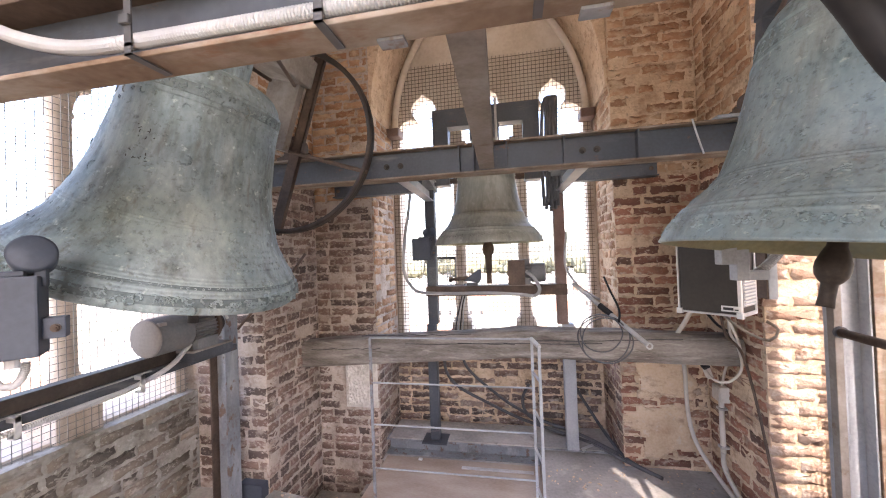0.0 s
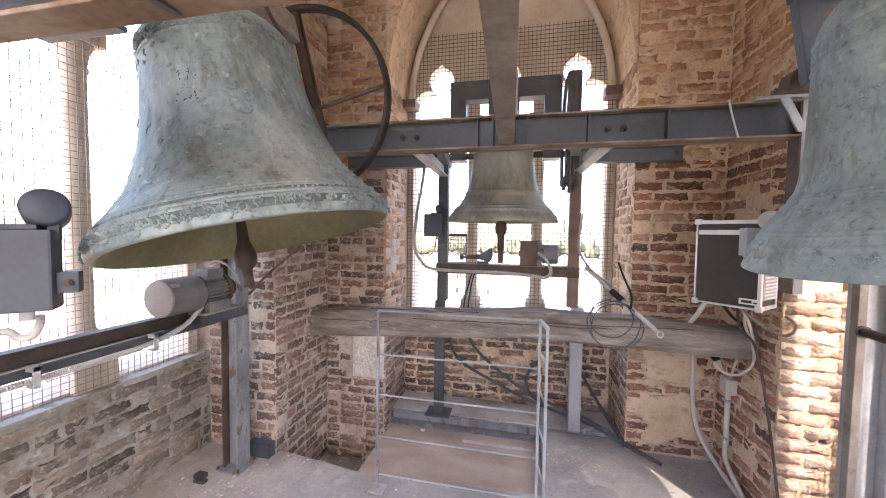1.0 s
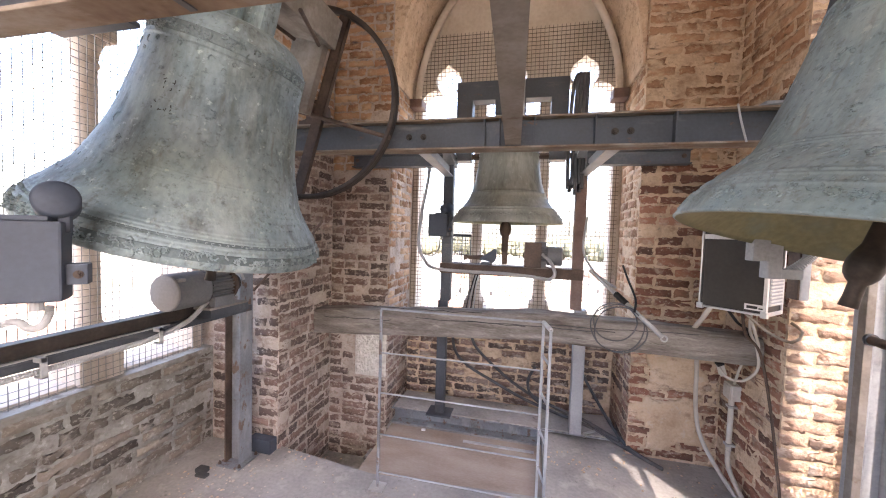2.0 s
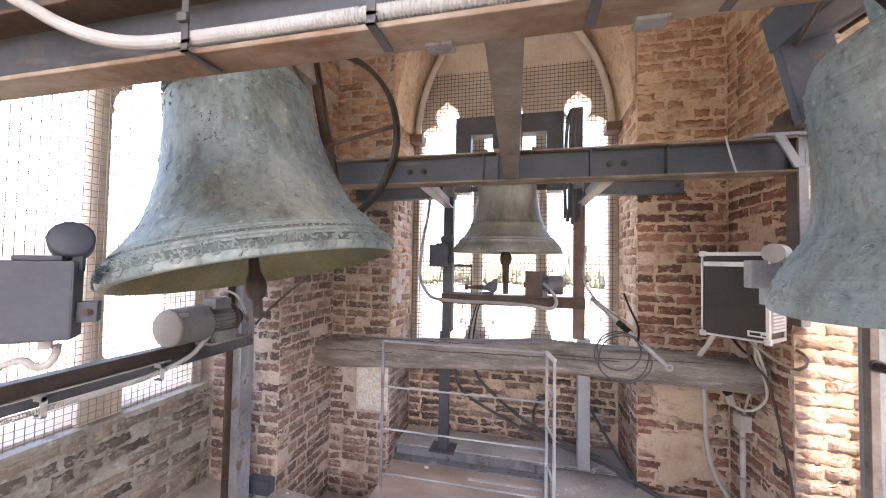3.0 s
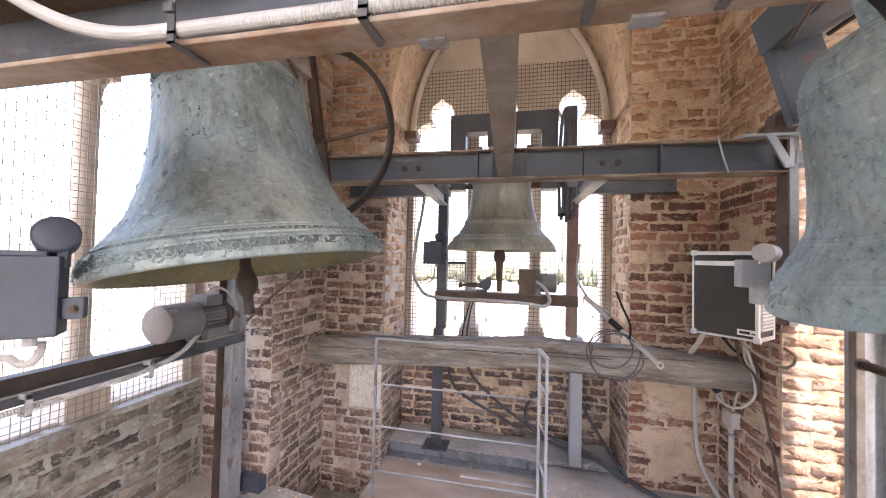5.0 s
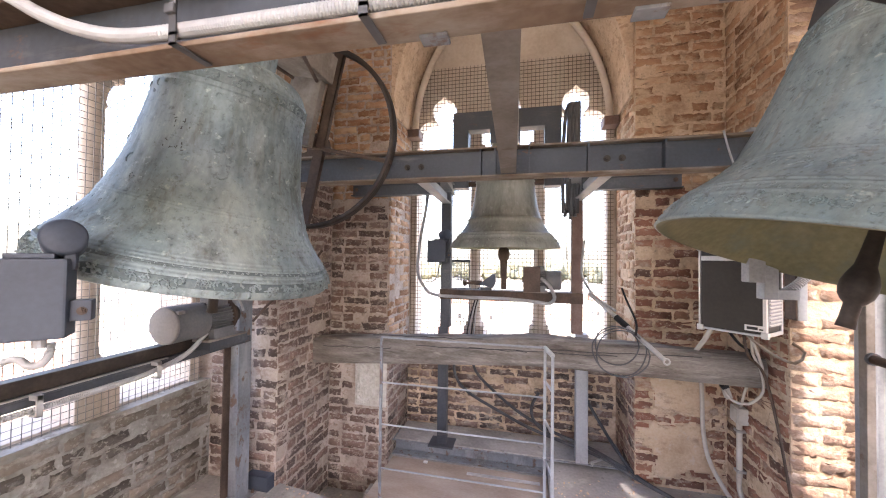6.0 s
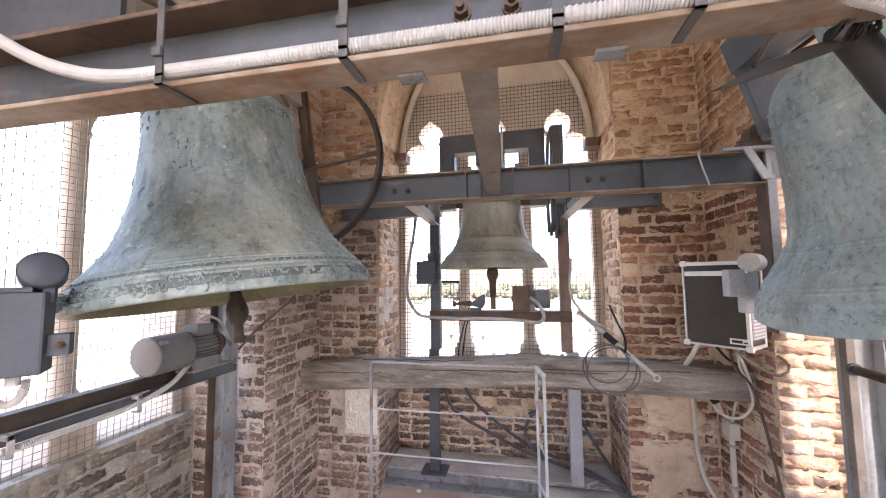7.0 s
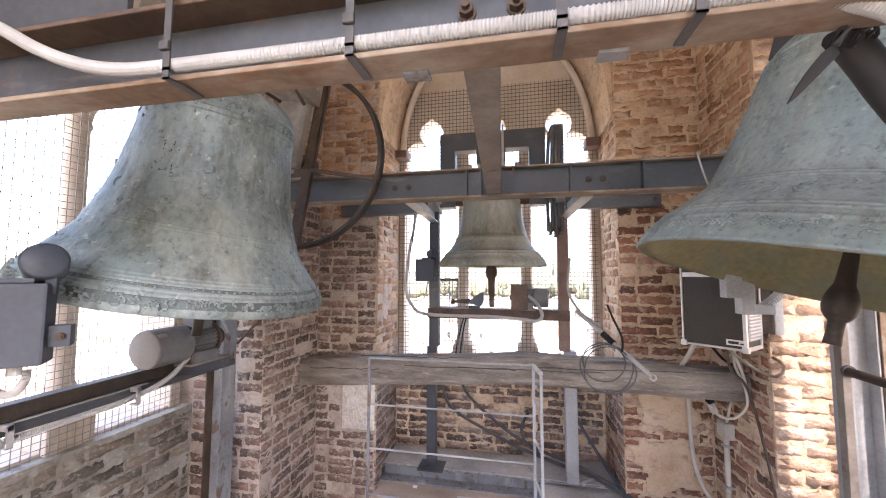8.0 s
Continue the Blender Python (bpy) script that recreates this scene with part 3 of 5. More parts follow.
def post(name, x, y, z0, z1, w, label, material=STEEL, plate=True):
    """Upright H-section; its web stands across the view."""
    ob = thing(name, label, "steel post", "steel posts", pose(x, y, 0))
    h = w / 2
    part("web", boxes(((-h + 0.008, -0.004, z0), (h - 0.008, 0.004, z1))), material, ob)
    for s in (-1, 1):
        part("flange", boxes(((s * h - 0.004, -h, z0), (s * h + 0.004, h, z1)), bevel=0.002), material, ob)
    if plate:
        part("base_plate", boxes(((-h - 0.035, -h - 0.035, z0), (h + 0.035, h + 0.035, z0 + 0.012)), bevel=0.002), material, ob)
        for sx in (-1, 1):
            for sy in (-1, 1):
                bolt(ob, (sx * (h + 0.02), sy * (h + 0.02), z0 + 0.012), (0, 0, 1), 0.009)
    return ob


# ---------------------------------------------------------------- swinging bells
SHAPE = [(0.0, 1.575), (0.25, 1.565), (0.38, 1.535), (0.465, 1.48), (0.505, 1.41), (0.52, 1.345), (0.538, 1.342), (0.538, 1.327), (0.524, 1.32), (0.528, 1.235), (0.545, 1.232), (0.545, 1.214), (0.531, 1.207),
         (0.548, 1.06), (0.570, 0.90), (0.60, 0.74), (0.645, 0.585), (0.660, 0.541), (0.671, 0.539), (0.673, 0.531), (0.664, 0.527), (0.668, 0.522), (0.679, 0.519), (0.681, 0.511), (0.674, 0.507), (0.715, 0.42), (0.778, 0.325), (0.832, 0.266), (0.851, 0.264), (0.856, 0.254), (0.844, 0.248), (0.858, 0.245), (0.868, 0.236), (0.861, 0.230),
         (0.872, 0.224), (0.887, 0.220), (0.892, 0.208), (0.889, 0.202), (0.935, 0.145), (0.972, 0.085), (0.995, 0.03), (1.0, 0.008), (0.992, 0.0)]
INSIDE = [(0.965, 0.0), (0.93, 0.04), (0.87, 0.11), (0.78, 0.22), (0.68, 0.37), (0.60, 0.55), (0.545, 0.74), (0.51, 1.0), (0.48, 1.30), (0.42, 1.43), (0.0, 1.48)]


def bell_shape(knots, ridges):
    """Outline of a bell, as (radius, height) pairs from crown to lip: a smooth line through the knots, with cast ridges (height, lift, half breadth)."""
    pts = [Vector(k) for k in knots]
    line = []
    for i in range(len(pts) - 1):
        p0, p1, p2, p3 = pts[max(i - 1, 0)], pts[i], pts[i + 1], pts[min(i + 2, len(pts) - 1)]
        n = max(2, int((p2 - p1).length / 0.007))
        for k in range(n):
            t = k / n
            line.append(0.5 * ((2 * p1) + (p2 - p0) * t + (2 * p0 - 5 * p1 + 4 * p2 - p3) * t * t + (3 * p1 - p0 - 3 * p2 + p3) * t ** 3))
    line.append(pts[-1])
    return [(max(0.0, q.x) + (sum(h * max(0.0, 1 - abs(q.y - z) / w) for z, h, w in ridges) if q.x > 0.3 else 0.0), q.y) for q in line]


INSIDE_TOP = [(0.965, 0.0), (0.93, 0.04), (0.87, 0.11), (0.78, 0.22), (0.68, 0.37), (0.60, 0.55), (0.545, 0.74), (0.51, 1.0), (0.48, 1.25), (0.42, 1.36), (0.0, 1.40)]
TALL = bell_shape([(0, 1.68), (0.25, 1.665), (0.40, 1.63), (0.485, 1.56), (0.522, 1.47), (0.534, 1.36), (0.552, 1.2), (0.584, 1.0), (0.622, 0.8), (0.685, 0.6), (0.76, 0.42), (0.865, 0.28), (0.935, 0.19), (0.985, 0.11), (1.006, 0.05), (1.0, 0.008), (0.985, 0)],
                  [(0.125, 0.010, 0.012), (0.15, 0.013, 0.012), (0.185, 0.009, 0.010), (0.205, 0.010, 0.010), (0.225, 0.006, 0.010), (0.505, 0.007, 0.008), (0.522, 0.006, 0.008), (1.352, 0.012, 0.010), (1.372, 0.007, 0.008), (1.485, 0.011, 0.010)])
SQUAT = bell_shape([(0, 1.48), (0.25, 1.47), (0.42, 1.42), (0.50, 1.35), (0.545, 1.25), (0.562, 1.15), (0.586, 1.0), (0.616, 0.8), (0.656, 0.6), (0.712, 0.42), (0.852, 0.25), (0.925, 0.155), (0.968, 0.08), (0.99, 0.03), (1.0, 0.008), (0.985, 0)],
                   [(0.145, 0.008, 0.012), (0.195, 0.008, 0.010), (0.215, 0.009, 0.010), (0.385, 0.007, 0.008), (0.402, 0.006, 0.008), (1.09, 0.009, 0.009), (1.108, 0.006, 0.008), (1.235, 0.010, 0.010)])


def bell_body(R, shape=SHAPE):
    body = revolve([(r * R, z * R) for r, z in shape], 112)
    inner = revolve([(shape[-1][0] * R, 0.0)] + [(r * R, z * R) for r, z in (INSIDE if shape is SHAPE else INSIDE_TOP)], 112)
    return body, inner


def flush(tmp, out):
    """Moves the lumps gathered so far into plain lists."""
    start = len(out[0])
    tmp.verts.index_update()
    out[0].extend(v.co.copy() for v in tmp.verts)
    out[1].extend([start + v.index for v in f.verts] for f in tmp.faces)
    tmp.clear()


def relief(R, seed, rows, worn=1.0, shape=SHAPE):
    """Raised cast ornaments set in bands round a bell: scrolls, leaves and letters as small lumps."""
    rnd = random.Random(seed)
    tmp, out = bmesh.new(), ([], [])
    prof = sorted((z, r) for r, z in shape)
    for z, size, count, lift in rows:
        for i in range(count):
            a = 2 * math.pi * (i + rnd.uniform(-0.25, 0.25)) / count
            zz = z + rnd.uniform(-0.3, 0.3) * size
            for (z0, r0), (z1, r1) in zip(prof, prof[1:]):
                if z0 <= zz <= z1 and z1 > z0:
                    rr = r0 + (r1 - r0) * (zz - z0) / (z1 - z0)
                    slope = math.atan2(r0 - r1, z1 - z0)
                    break
            base = Matrix.Rotation(a, 4, "Z") @ Matrix.Translation((rr * R, 0, zz * R)) @ Matrix.Rotation(-slope, 4, "Y")
            q, curl = rnd.uniform(0, 6.28), rnd.choice((-1, 1)) * rnd.uniform(0.5, 1.1)
            u = v = 0.0
            for k in range(5):
                m = base @ Matrix.Translation((0, u * size * R, v * size * R)) @ Matrix.Rotation(q, 4, "X")
                lump = bmesh.ops.create_icosphere(tmp, subdivisions=1, radius=1, matrix=m @ Matrix.Diagonal((lift * worn * R * 0.7, size * R * 0.42, size * R * rnd.uniform(0.13, 0.22), 1)))
                u, v = u + 0.5 * math.cos(q), v + 0.5 * math.sin(q)
                q += curl
            if len(tmp.verts) > 1500:
                flush(tmp, out)
    flush(tmp, out)
    bm = bmesh.new()
    verts = [bm.verts.new(c) for c in out[0]]
    for f in out[1]:
        bm.faces.new([verts[i] for i in f])
    return bm


def clapper(L, R, parent, name="clapper"):
    """Hangs from the crown of the bell; its own space has the pivot at the origin."""
    top = 0.36 * R
    length = L + top + 0.05
    prof = [(0, 0.0), (0.016, 0.0), (0.014, -0.1), (0.017, -length + 0.16), (0.020, -length + 0.10), (0.023, -length + 0.06), (0.033, -length + 0.035), (0.040, -length + 0.012), (0.041, -length - 0.008), (0.037, -length - 0.028), (0.027, -length - 0.044), (0.019, -length - 0.052), (0.019, -length - 0.09), (0.021, -length - 0.12), (0, -length - 0.12)]
    return part(name, revolve(prof, 20), IRON_DARK, parent, "dark iron clapper with a ball end", True, pose(0, 0, top))


def swinging_bell(x, y, R, L, far, label, wheel, seed, text, shape, rows, grounds, bronze=BRONZE, iron=STEEL, shade_and_grit=BRONZE_GROOVE):
    """Axle along y through (x, 2.25). far: how far behind the middle the far axle arm stands."""
    bell = thing("church_bell", label, "bell", "swinging bells", pose(x, y, 2.25))
    body, inner = bell_body(R, shape)
    b = part("body", body, bronze, bell, smooth=True, m=pose(0, 0, -L))
    part("inside", inner, BRONZE_IN, b, "yellowish bare bronze inside", True)
    tagged(part("frieze", relief(R, seed, rows, 1.0 if wheel else 0.6, shape), bronze, b, "cast bands of scrolls and lettering", True), kind="stuff")
    # Rings behind the ornaments: groove shade painted as darker bronze, along with patina.
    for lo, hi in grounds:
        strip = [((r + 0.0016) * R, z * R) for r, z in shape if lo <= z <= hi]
        part("frieze_ground", revolve(strip + [(r - 0.006 * R, z) for r, z in reversed(strip)], 112, True), shade_and_grit, b, "dark patina band with groove shade painted in, behind the cast frieze", True)
    bars = bmesh.new()
    rnd = random.Random(seed + 40)
    prof = sorted((z, r) for r, z in shape)
    for row, z in enumerate((0.40, 0.36, 0.32, 0.28)):
        for i in range(15):
            if rnd.random() < 0.15:
                continue
            rr = np.interp(z, [q[0] for q in prof], [q[1] for q in prof])
            turn_ = Matrix.Rotation(text + (i - 7 + rnd.uniform(-0.2, 0.2)) * 0.042, 4, "Z")
            box(bars, (rr * R - 0.002, -0.006 * rnd.uniform(0.5, 1), z * R - 0.006), (rr * R + 0.0025, 0.005, z * R + 0.006), m=turn_)
    tagged(part("inscription", bars, bronze, b, "rows of small raised letters, worn"), kind="stuff")
    marks = bmesh.new()
    for i in range(20 if wheel else 0):
        z = rnd.choice((rnd.uniform(1.0, 1.1), rnd.uniform(0.86, 0.92)))
        rr = np.interp(z, [q[0] for q in prof], [q[1] for q in prof])
        turn_ = Matrix.Rotation(text - radians(71) + rnd.uniform(-0.12, 0.12), 4, "Z") @ Matrix.Translation((rr * R, 0, z * R)) @ Matrix.Rotation(rnd.uniform(0, 3.1), 4, "X")
        box(marks, (-0.004, -rnd.uniform(0.002, 0.007), -0.0012), (0.0005, rnd.uniform(0.002, 0.007), 0.0012), m=turn_)
    if wheel:
        tagged(part("scratch_mark", marks, INK, b, "dark scratched marks"), kind="stuff")
    else:
        marks.free()
    top = -L + (shape[0][1] - 0.015) * R
    yb = top + 0.16
    part("crown", boxes(((-0.05, -0.13, top - 0.02), (0.05, 0.13, yb)), ((-0.13, -0.04, top - 0.02), (0.13, 0.04, yb)), bevel=0.02), bronze, bell)
    part("headstock", boxes(((-0.11, -far - 0.03, yb), (0.11, far + 0.03, yb + 0.14)), bevel=0.006), iron, bell, "grey steel box headstock")
    for s in (-1, 1):
        arm = part("arm", boxes(((-0.105, s * far - 0.022, -0.06), (0.075, s * far + 0.022, yb + 0.002)), bevel=0.004), iron, bell, "grey steel side plate")
        bolt(arm, (0.05, s * (far + 0.022), yb - 0.05), (0, s, 0), 0.012)
        bolt(arm, (-0.05, s * (far + 0.022), yb - 0.05), (0, s, 0), 0.012)
        part("axle", rod((0, s * (far - 0.03), 0), (0, s * (far + 0.17), 0), 0.027, 20), DARK_RUST, bell)
        bm = bmesh.new()
        for q in (-1, 1):
            cyl(bm, (q * 0.07, s * (far - 0.05), yb - 0.02), (q * 0.16, s * 0.1, yb - 0.0), 0.009, 8)
        part("strap", bm, DARK_RUST, bell)
    if wheel:
        wr, wy = 0.495, far + 0.055
        prof = [(wr - 0.024, -0.02), (wr, -0.02), (wr - 0.006, -0.006), (wr - 0.006, 0.006), (wr, 0.02), (wr - 0.024, 0.02)]
        w = part("wheel", revolve(prof, 72, True), IRON_DARK, bell, "dark iron rope wheel", True, pose(0.02, wy, 0, 90))
        part("spoke", boxes(((-0.028, -wr, -0.006), (0.028, wr, 0.006)), ((-0.028, -wr, -0.02), (-0.022, wr, 0.006)), ((0.022, -wr, -0.02), (0.028, wr, 0.006))), DARK_RUST, w, m=pose(0.075, 0, 0))
        part("spoke", rod((-wr, -0.05, 0), (wr, -0.05, 0), 0.011, 10), DARK_RUST, w)
    c = clapper(L, R, bell)
    return bell, c


bell_w, clapper_w = swinging_bell(-0.973, 1.28, 0.504, 0.714, 0.43, "large verdigris bronze church bell swinging from a steel headstock", True, 3, radians(-3), TALL,
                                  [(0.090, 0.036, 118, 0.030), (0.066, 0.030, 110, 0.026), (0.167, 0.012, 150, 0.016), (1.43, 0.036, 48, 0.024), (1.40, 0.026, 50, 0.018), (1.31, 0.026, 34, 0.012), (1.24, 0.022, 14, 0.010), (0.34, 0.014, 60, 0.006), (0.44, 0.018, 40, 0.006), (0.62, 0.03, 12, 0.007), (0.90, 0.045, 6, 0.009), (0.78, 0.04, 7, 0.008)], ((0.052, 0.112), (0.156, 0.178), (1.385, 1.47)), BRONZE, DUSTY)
bell_e, clapper_e = swinging_bell(1.31, 1.277, 0.534, 0.688, 0.43, "large pale green bronze church bell swinging, mouth tilting", False, 8, radians(-100), SQUAT,
                                  [(0.11, 0.032, 90, 0.020), (0.08, 0.026, 80, 0.018), (0.17, 0.014, 100, 0.012), (1.17, 0.034, 44, 0.020), (1.14, 0.024, 40, 0.016), (0.30, 0.05, 22, 0.012), (0.33, 0.03, 40, 0.010), (0.52, 0.03, 12, 0.006), (0.85, 0.05, 7, 0.008)], ((1.12, 1.222),), BRONZE_PALE, shade_and_grit=BRONZE)


def swing(t, amp, fade, peak, period, middle=0.0, lead=0.0):
    return middle + (amp + fade * t) * math.cos(2 * math.pi * (t - peak) / period + lead)


SWING_W = (16.6, -0.75, 1.07, 2.036, -1.7)
SWING_E = (20.2, -0.64, 1.33, 1.901)
CLAP_W = (9.5, -0.35, 1.07, 2.036, 0.0, 0.6)
CLAP_E = (18.0, -0.3, 1.33, 1.901, 0.0, 0.42)
FLAP = [(0, (0.50, 0.46, 1.95)), (5.92, (0.50, 0.46, 1.95)), (6.05, (0.44, 0.46, 1.86)), (6.2, (0.424, 0.42, 1.79)), (6.6, (0.471, 0.379, 1.76)), (7.0, (0.425, 0.425, 1.815)), (7.5, (0.448, 0.39, 1.78)), (8.0, (0.455, 0.369, 1.774))]


def motions():
    """Both bells swing on their axles, the clappers swing ahead of them, and a loose strap end flaps in the wind."""
    rows_w, rows_e, rows_cw, rows_ce = [], [], [], []
    for i in range(41):
        t = i * 0.2
        aw, ae = swing(t, *SWING_W), swing(t, *SWING_E)
        rows_w.append((t, pose(-0.973, 1.28, 2.25, 0, -aw, 0)))
        rows_e.append((t, pose(1.31, 1.277, 2.25, 0, -ae, 0)))
        rows_cw.append((t, pose(0, 0, 0.36 * 0.504, 0, aw - swing(t, *CLAP_W), 0)))
        rows_ce.append((t, pose(0, 0, 0.36 * 0.534, 0, ae - swing(t, *CLAP_E), 0)))
    walk(bell_w, rows_w)
    walk(bell_e, rows_e)
    walk(clapper_w, rows_cw)
    walk(clapper_e, rows_ce)
    walk(loose_strap, [(t, look((0.535, 0.42, 1.845), end)) for t, end in FLAP])


# ---------------------------------------------------------------- fittings of the frame
for x in (0.150, 0.207):
    bolt(near_beam, (x + 1.632, 0.044, 0.066), (0, -1, 0), 0.0088)
for x in (-0.435, -0.357, 0.567, 0.634):
    bolt(far_beam, (x + 1.62, -0.0035, 0.075), (0, -1, 0), 0.013, IRON_DARK)
for x in (-0.03, 0.045, 0.21, 0.485, 0.815):
    part("stiffener", boxes(((x + 1.61, -0.046, 0.009), (x + 1.618, -0.003, 0.143)), bevel=0.001), STEEL, far_beam)
for x in (0.075, 0.295):
    part("gusset_plate", boxes(((x + 1.63, 0.036, -0.004), (x + 1.662, 0.056, 0.0)), bevel=0.001), STEEL_MID, near_beam, "worn steel gusset plate")
part("clamp_plate", boxes(((0.0, -0.05, -0.004), (0.10, 0.05, 0.0))), STEEL_MID, tie)

post_w = post("steel_post", -1.667, 2.085, 0.0, 2.0, 0.112, "pale blue-grey steel post with rusty flanges on a base plate", STEEL_MID)
part("bracket", boxes(((0.0, -0.26, 1.94), (0.14, 0.0, 2.012)), bevel=0.003), STEEL, post_w)
for fl in [o for o in post_w.children if o.name.startswith("flange")][:1]:
    fl.data.materials[0] = DARK_RUST
    tagged(fl, "brown rusty flange")
post_e = post("steel_post", 1.70, 2.01, 0.0, 1.72, 0.105, "pale grey steel post on a base plate beside the sunlit wall", STEEL_LIGHT)
part("edge_strip", boxes(((-0.092, -0.06, 0.0), (-0.060, -0.02, 1.72)), bevel=0.003), DUSTY, post_e, "brown dusty edge strip")
part("edge_strip", boxes(((0.060, -0.06, 0.0), (0.105, -0.02, 1.72)), bevel=0.003), RUST, post_e, "brown rusty edge strip")
post_e2 = thing("steel_bracket", "pale steel bracket carrying the end of the beam", "bracket", m=pose(1.33, 1.89, 0))
part("upright", boxes(((-0.030, -0.035, 1.36), (-0.022, 0.035, 2.166)), bevel=0.002), DARK_RUST, post_e2, "brown rusty side")
part("upright", boxes(((-0.022, -0.037, 1.36), (0.012, -0.029, 2.166)), ((-0.022, 0.029, 1.36), (0.012, 0.037, 2.166)), bevel=0.002), STEEL_LIGHT, post_e2)
part("shelf", boxes(((-0.20, -0.06, 2.168), (0.05, 0.06, 2.182)), bevel=0.003), STEEL_LIGHT, post_e2)
part("brace", extrude([(-0.05, 2.03), (-0.015, 2.03), (-0.085, 2.168), (-0.12, 2.168)], "y", -0.062, -0.05), STEEL_LIGHT, post_e2)
part("wall_arm", boxes(((0.0, -0.04, 2.05), (0.39, 0.04, 2.11)), bevel=0.003), STEEL_LIGHT, post_e2)


def pillow_block(x, y, z, label="dark cast-iron axle bearing bolted to the beam"):
    ob = thing("axle_bearing", label, "bearing", "axle bearings", pose(x, y, z))
    out = [(-0.10, 0), (0.10, 0), (0.10, 0.022), (0.055, 0.03)] + [(0.055 * math.cos(math.radians(a)), 2.25 - z + 0.05 * math.sin(math.radians(a))) for a in range(0, 181, 20)] + [(-0.055, 0.03), (-0.10, 0.022)]
    part("housing", extrude(out, "y", -0.035, 0.035), DARK_RUST, ob)
    for s in (-1, 1):
        bolt(ob, (s * 0.08, 0, 0.022), (0, 0, 1), 0.010)
    return ob


pillow_block(-0.973, 1.89, 2.166)
pillow_block(1.31, 1.89, 2.183)
for x in (-0.973, 1.31):
    pillow_block(x, 0.75, 2.13)
    shelf = thing("bearing_shelf", "steel angle shelf under an axle bearing", "bracket", "bearing shelves", pose(x, 0, 0))
    part("plate", boxes(((-0.14, 0.36, 2.116), (0.14, 0.82, 2.13)), bevel=0.002), STEEL, shelf)
    part("leg", boxes(((-0.13, 0.362, 1.963), (0.13, 0.374, 2.116)), bevel=0.002), STEEL, shelf)


rail_w = thing("motor_rail", "red-brown steel tube on a grey channel carrying the bell motor", "steel rail", m=pose(-1.60, 0, 1.048))
part("tube", boxes(((-0.032, 0.29, 0.042), (0.028, 1.66, 0.100)), bevel=0.004), IRON_DARK, rail_w, "dark red-brown steel tube")
part("channel", boxes(((-0.045, 0.29, 0.030), (0.055, 2.06, 0.038)), ((0.047, 0.29, 0.0), (0.055, 2.06, 0.030)), ((-0.045, 0.29, 0.0), (-0.037, 2.06, 0.030)), bevel=0.002), STEEL, rail_w, "grey steel channel")
part("lip_strip", boxes(((0.040, 0.29, 0.038), (0.056, 1.5, 0.043)), bevel=0.001), GALV, rail_w, "pale edge strip")
rail_e = thing("guard_pipe", "dark steel pipe rail across the opening, sunlit on top", "pipe rail", m=pose(1.56, 0, 1.188))
part("pipe", rod((0.0, 0.29, 0.0), (0.06, 1.935, 0.012), 0.019, 20), DARK_RUST, rail_e, smooth=True)
part("flange", rod((0.0615, 1.93, 0.012), (0.062, 1.944, 0.012), 0.026, 20), STEEL, rail_e)


# corrugated conduits
def conduit(points, r, label, material=CONDUIT, ribbed=True, name="corrugated_conduit", category="conduit"):
    return tagged(part(name, sweep(points, r, 12, r * 0.24 if ribbed else 0.0, 0.0040 if r < 0.009 else 0.007), material, smooth=not ribbed), label, category)


conduit([(-0.80, 0.30, 2.03), (-0.55, 0.335, 1.985), (-0.48, 0.345, 1.955), (-0.42, 0.352, 1.922), (-0.36, 0.356, 1.897), (-0.29, 0.358, 1.880), (-0.20, 0.359, 1.875), (0.04, 0.36, 1.8735), (0.27, 0.36, 1.8725), (0.36, 0.36, 1.872), (0.45, 0.362, 1.871), (0.52, 0.375, 1.862), (0.58, 0.40, 1.845), (0.63, 0.46, 1.80)], 0.0073, "white corrugated plastic conduit strapped along the beam")
for x in (-0.200, 0.040, 0.262, 0.383):
    st = thing("cable_strap", "dark plastic strap holding the conduit to the beam", "strap", "cable straps", pose(x, 0, 0, 0, 0, 0))
    bm = bmesh.new()
    for lo, hi in (((-0.005, 0.348, 1.864), (0.005, 0.350, 1.966)), ((-0.005, 0.348, 1.8535), (0.005, 0.40, 1.8555)), ((-0.005, 0.348, 1.9645), (0.005, 0.415, 1.9665)), ((-0.005, 0.348, 1.8535), (0.005, 0.350, 1.868))):
        box(bm, lo, hi)
    part("band", bm, STRAP, st)
    part("buckle", boxes(((-0.007, 0.343, 1.888), (0.007, 0.348, 1.899)), bevel=0.0015), STRAP, st)
conduit([(-1.525, 0.35, 1.040), (-1.525, 0.9, 1.040), (-1.525, 1.20, 1.042), (-1.525, 1.38, 1.046), (-1.52, 1.57, 1.088), (-1.515, 1.69, 1.175), (-1.51, 1.76, 1.255), (-1.525, 1.765, 1.30), (-1.55, 1.745, 1.325)], 0.0105, "pale plastic conduit clipped under the rail")
for y in (0.98, 1.42):
    clip = thing("conduit_clip", "white plastic clip hanging the conduit from the rail", "clip", "conduit clips", pose(-1.53, y, 1.045))
    part("hook", boxes(((-0.012, -0.010, -0.03), (0.030, 0.010, -0.022)), ((0.022, -0.010, -0.03), (0.030, 0.010, 0.05)), ((-0.012, -0.010, 0.03), (0.030, 0.010, 0.05)), bevel=0.002), CONDUIT, clip)
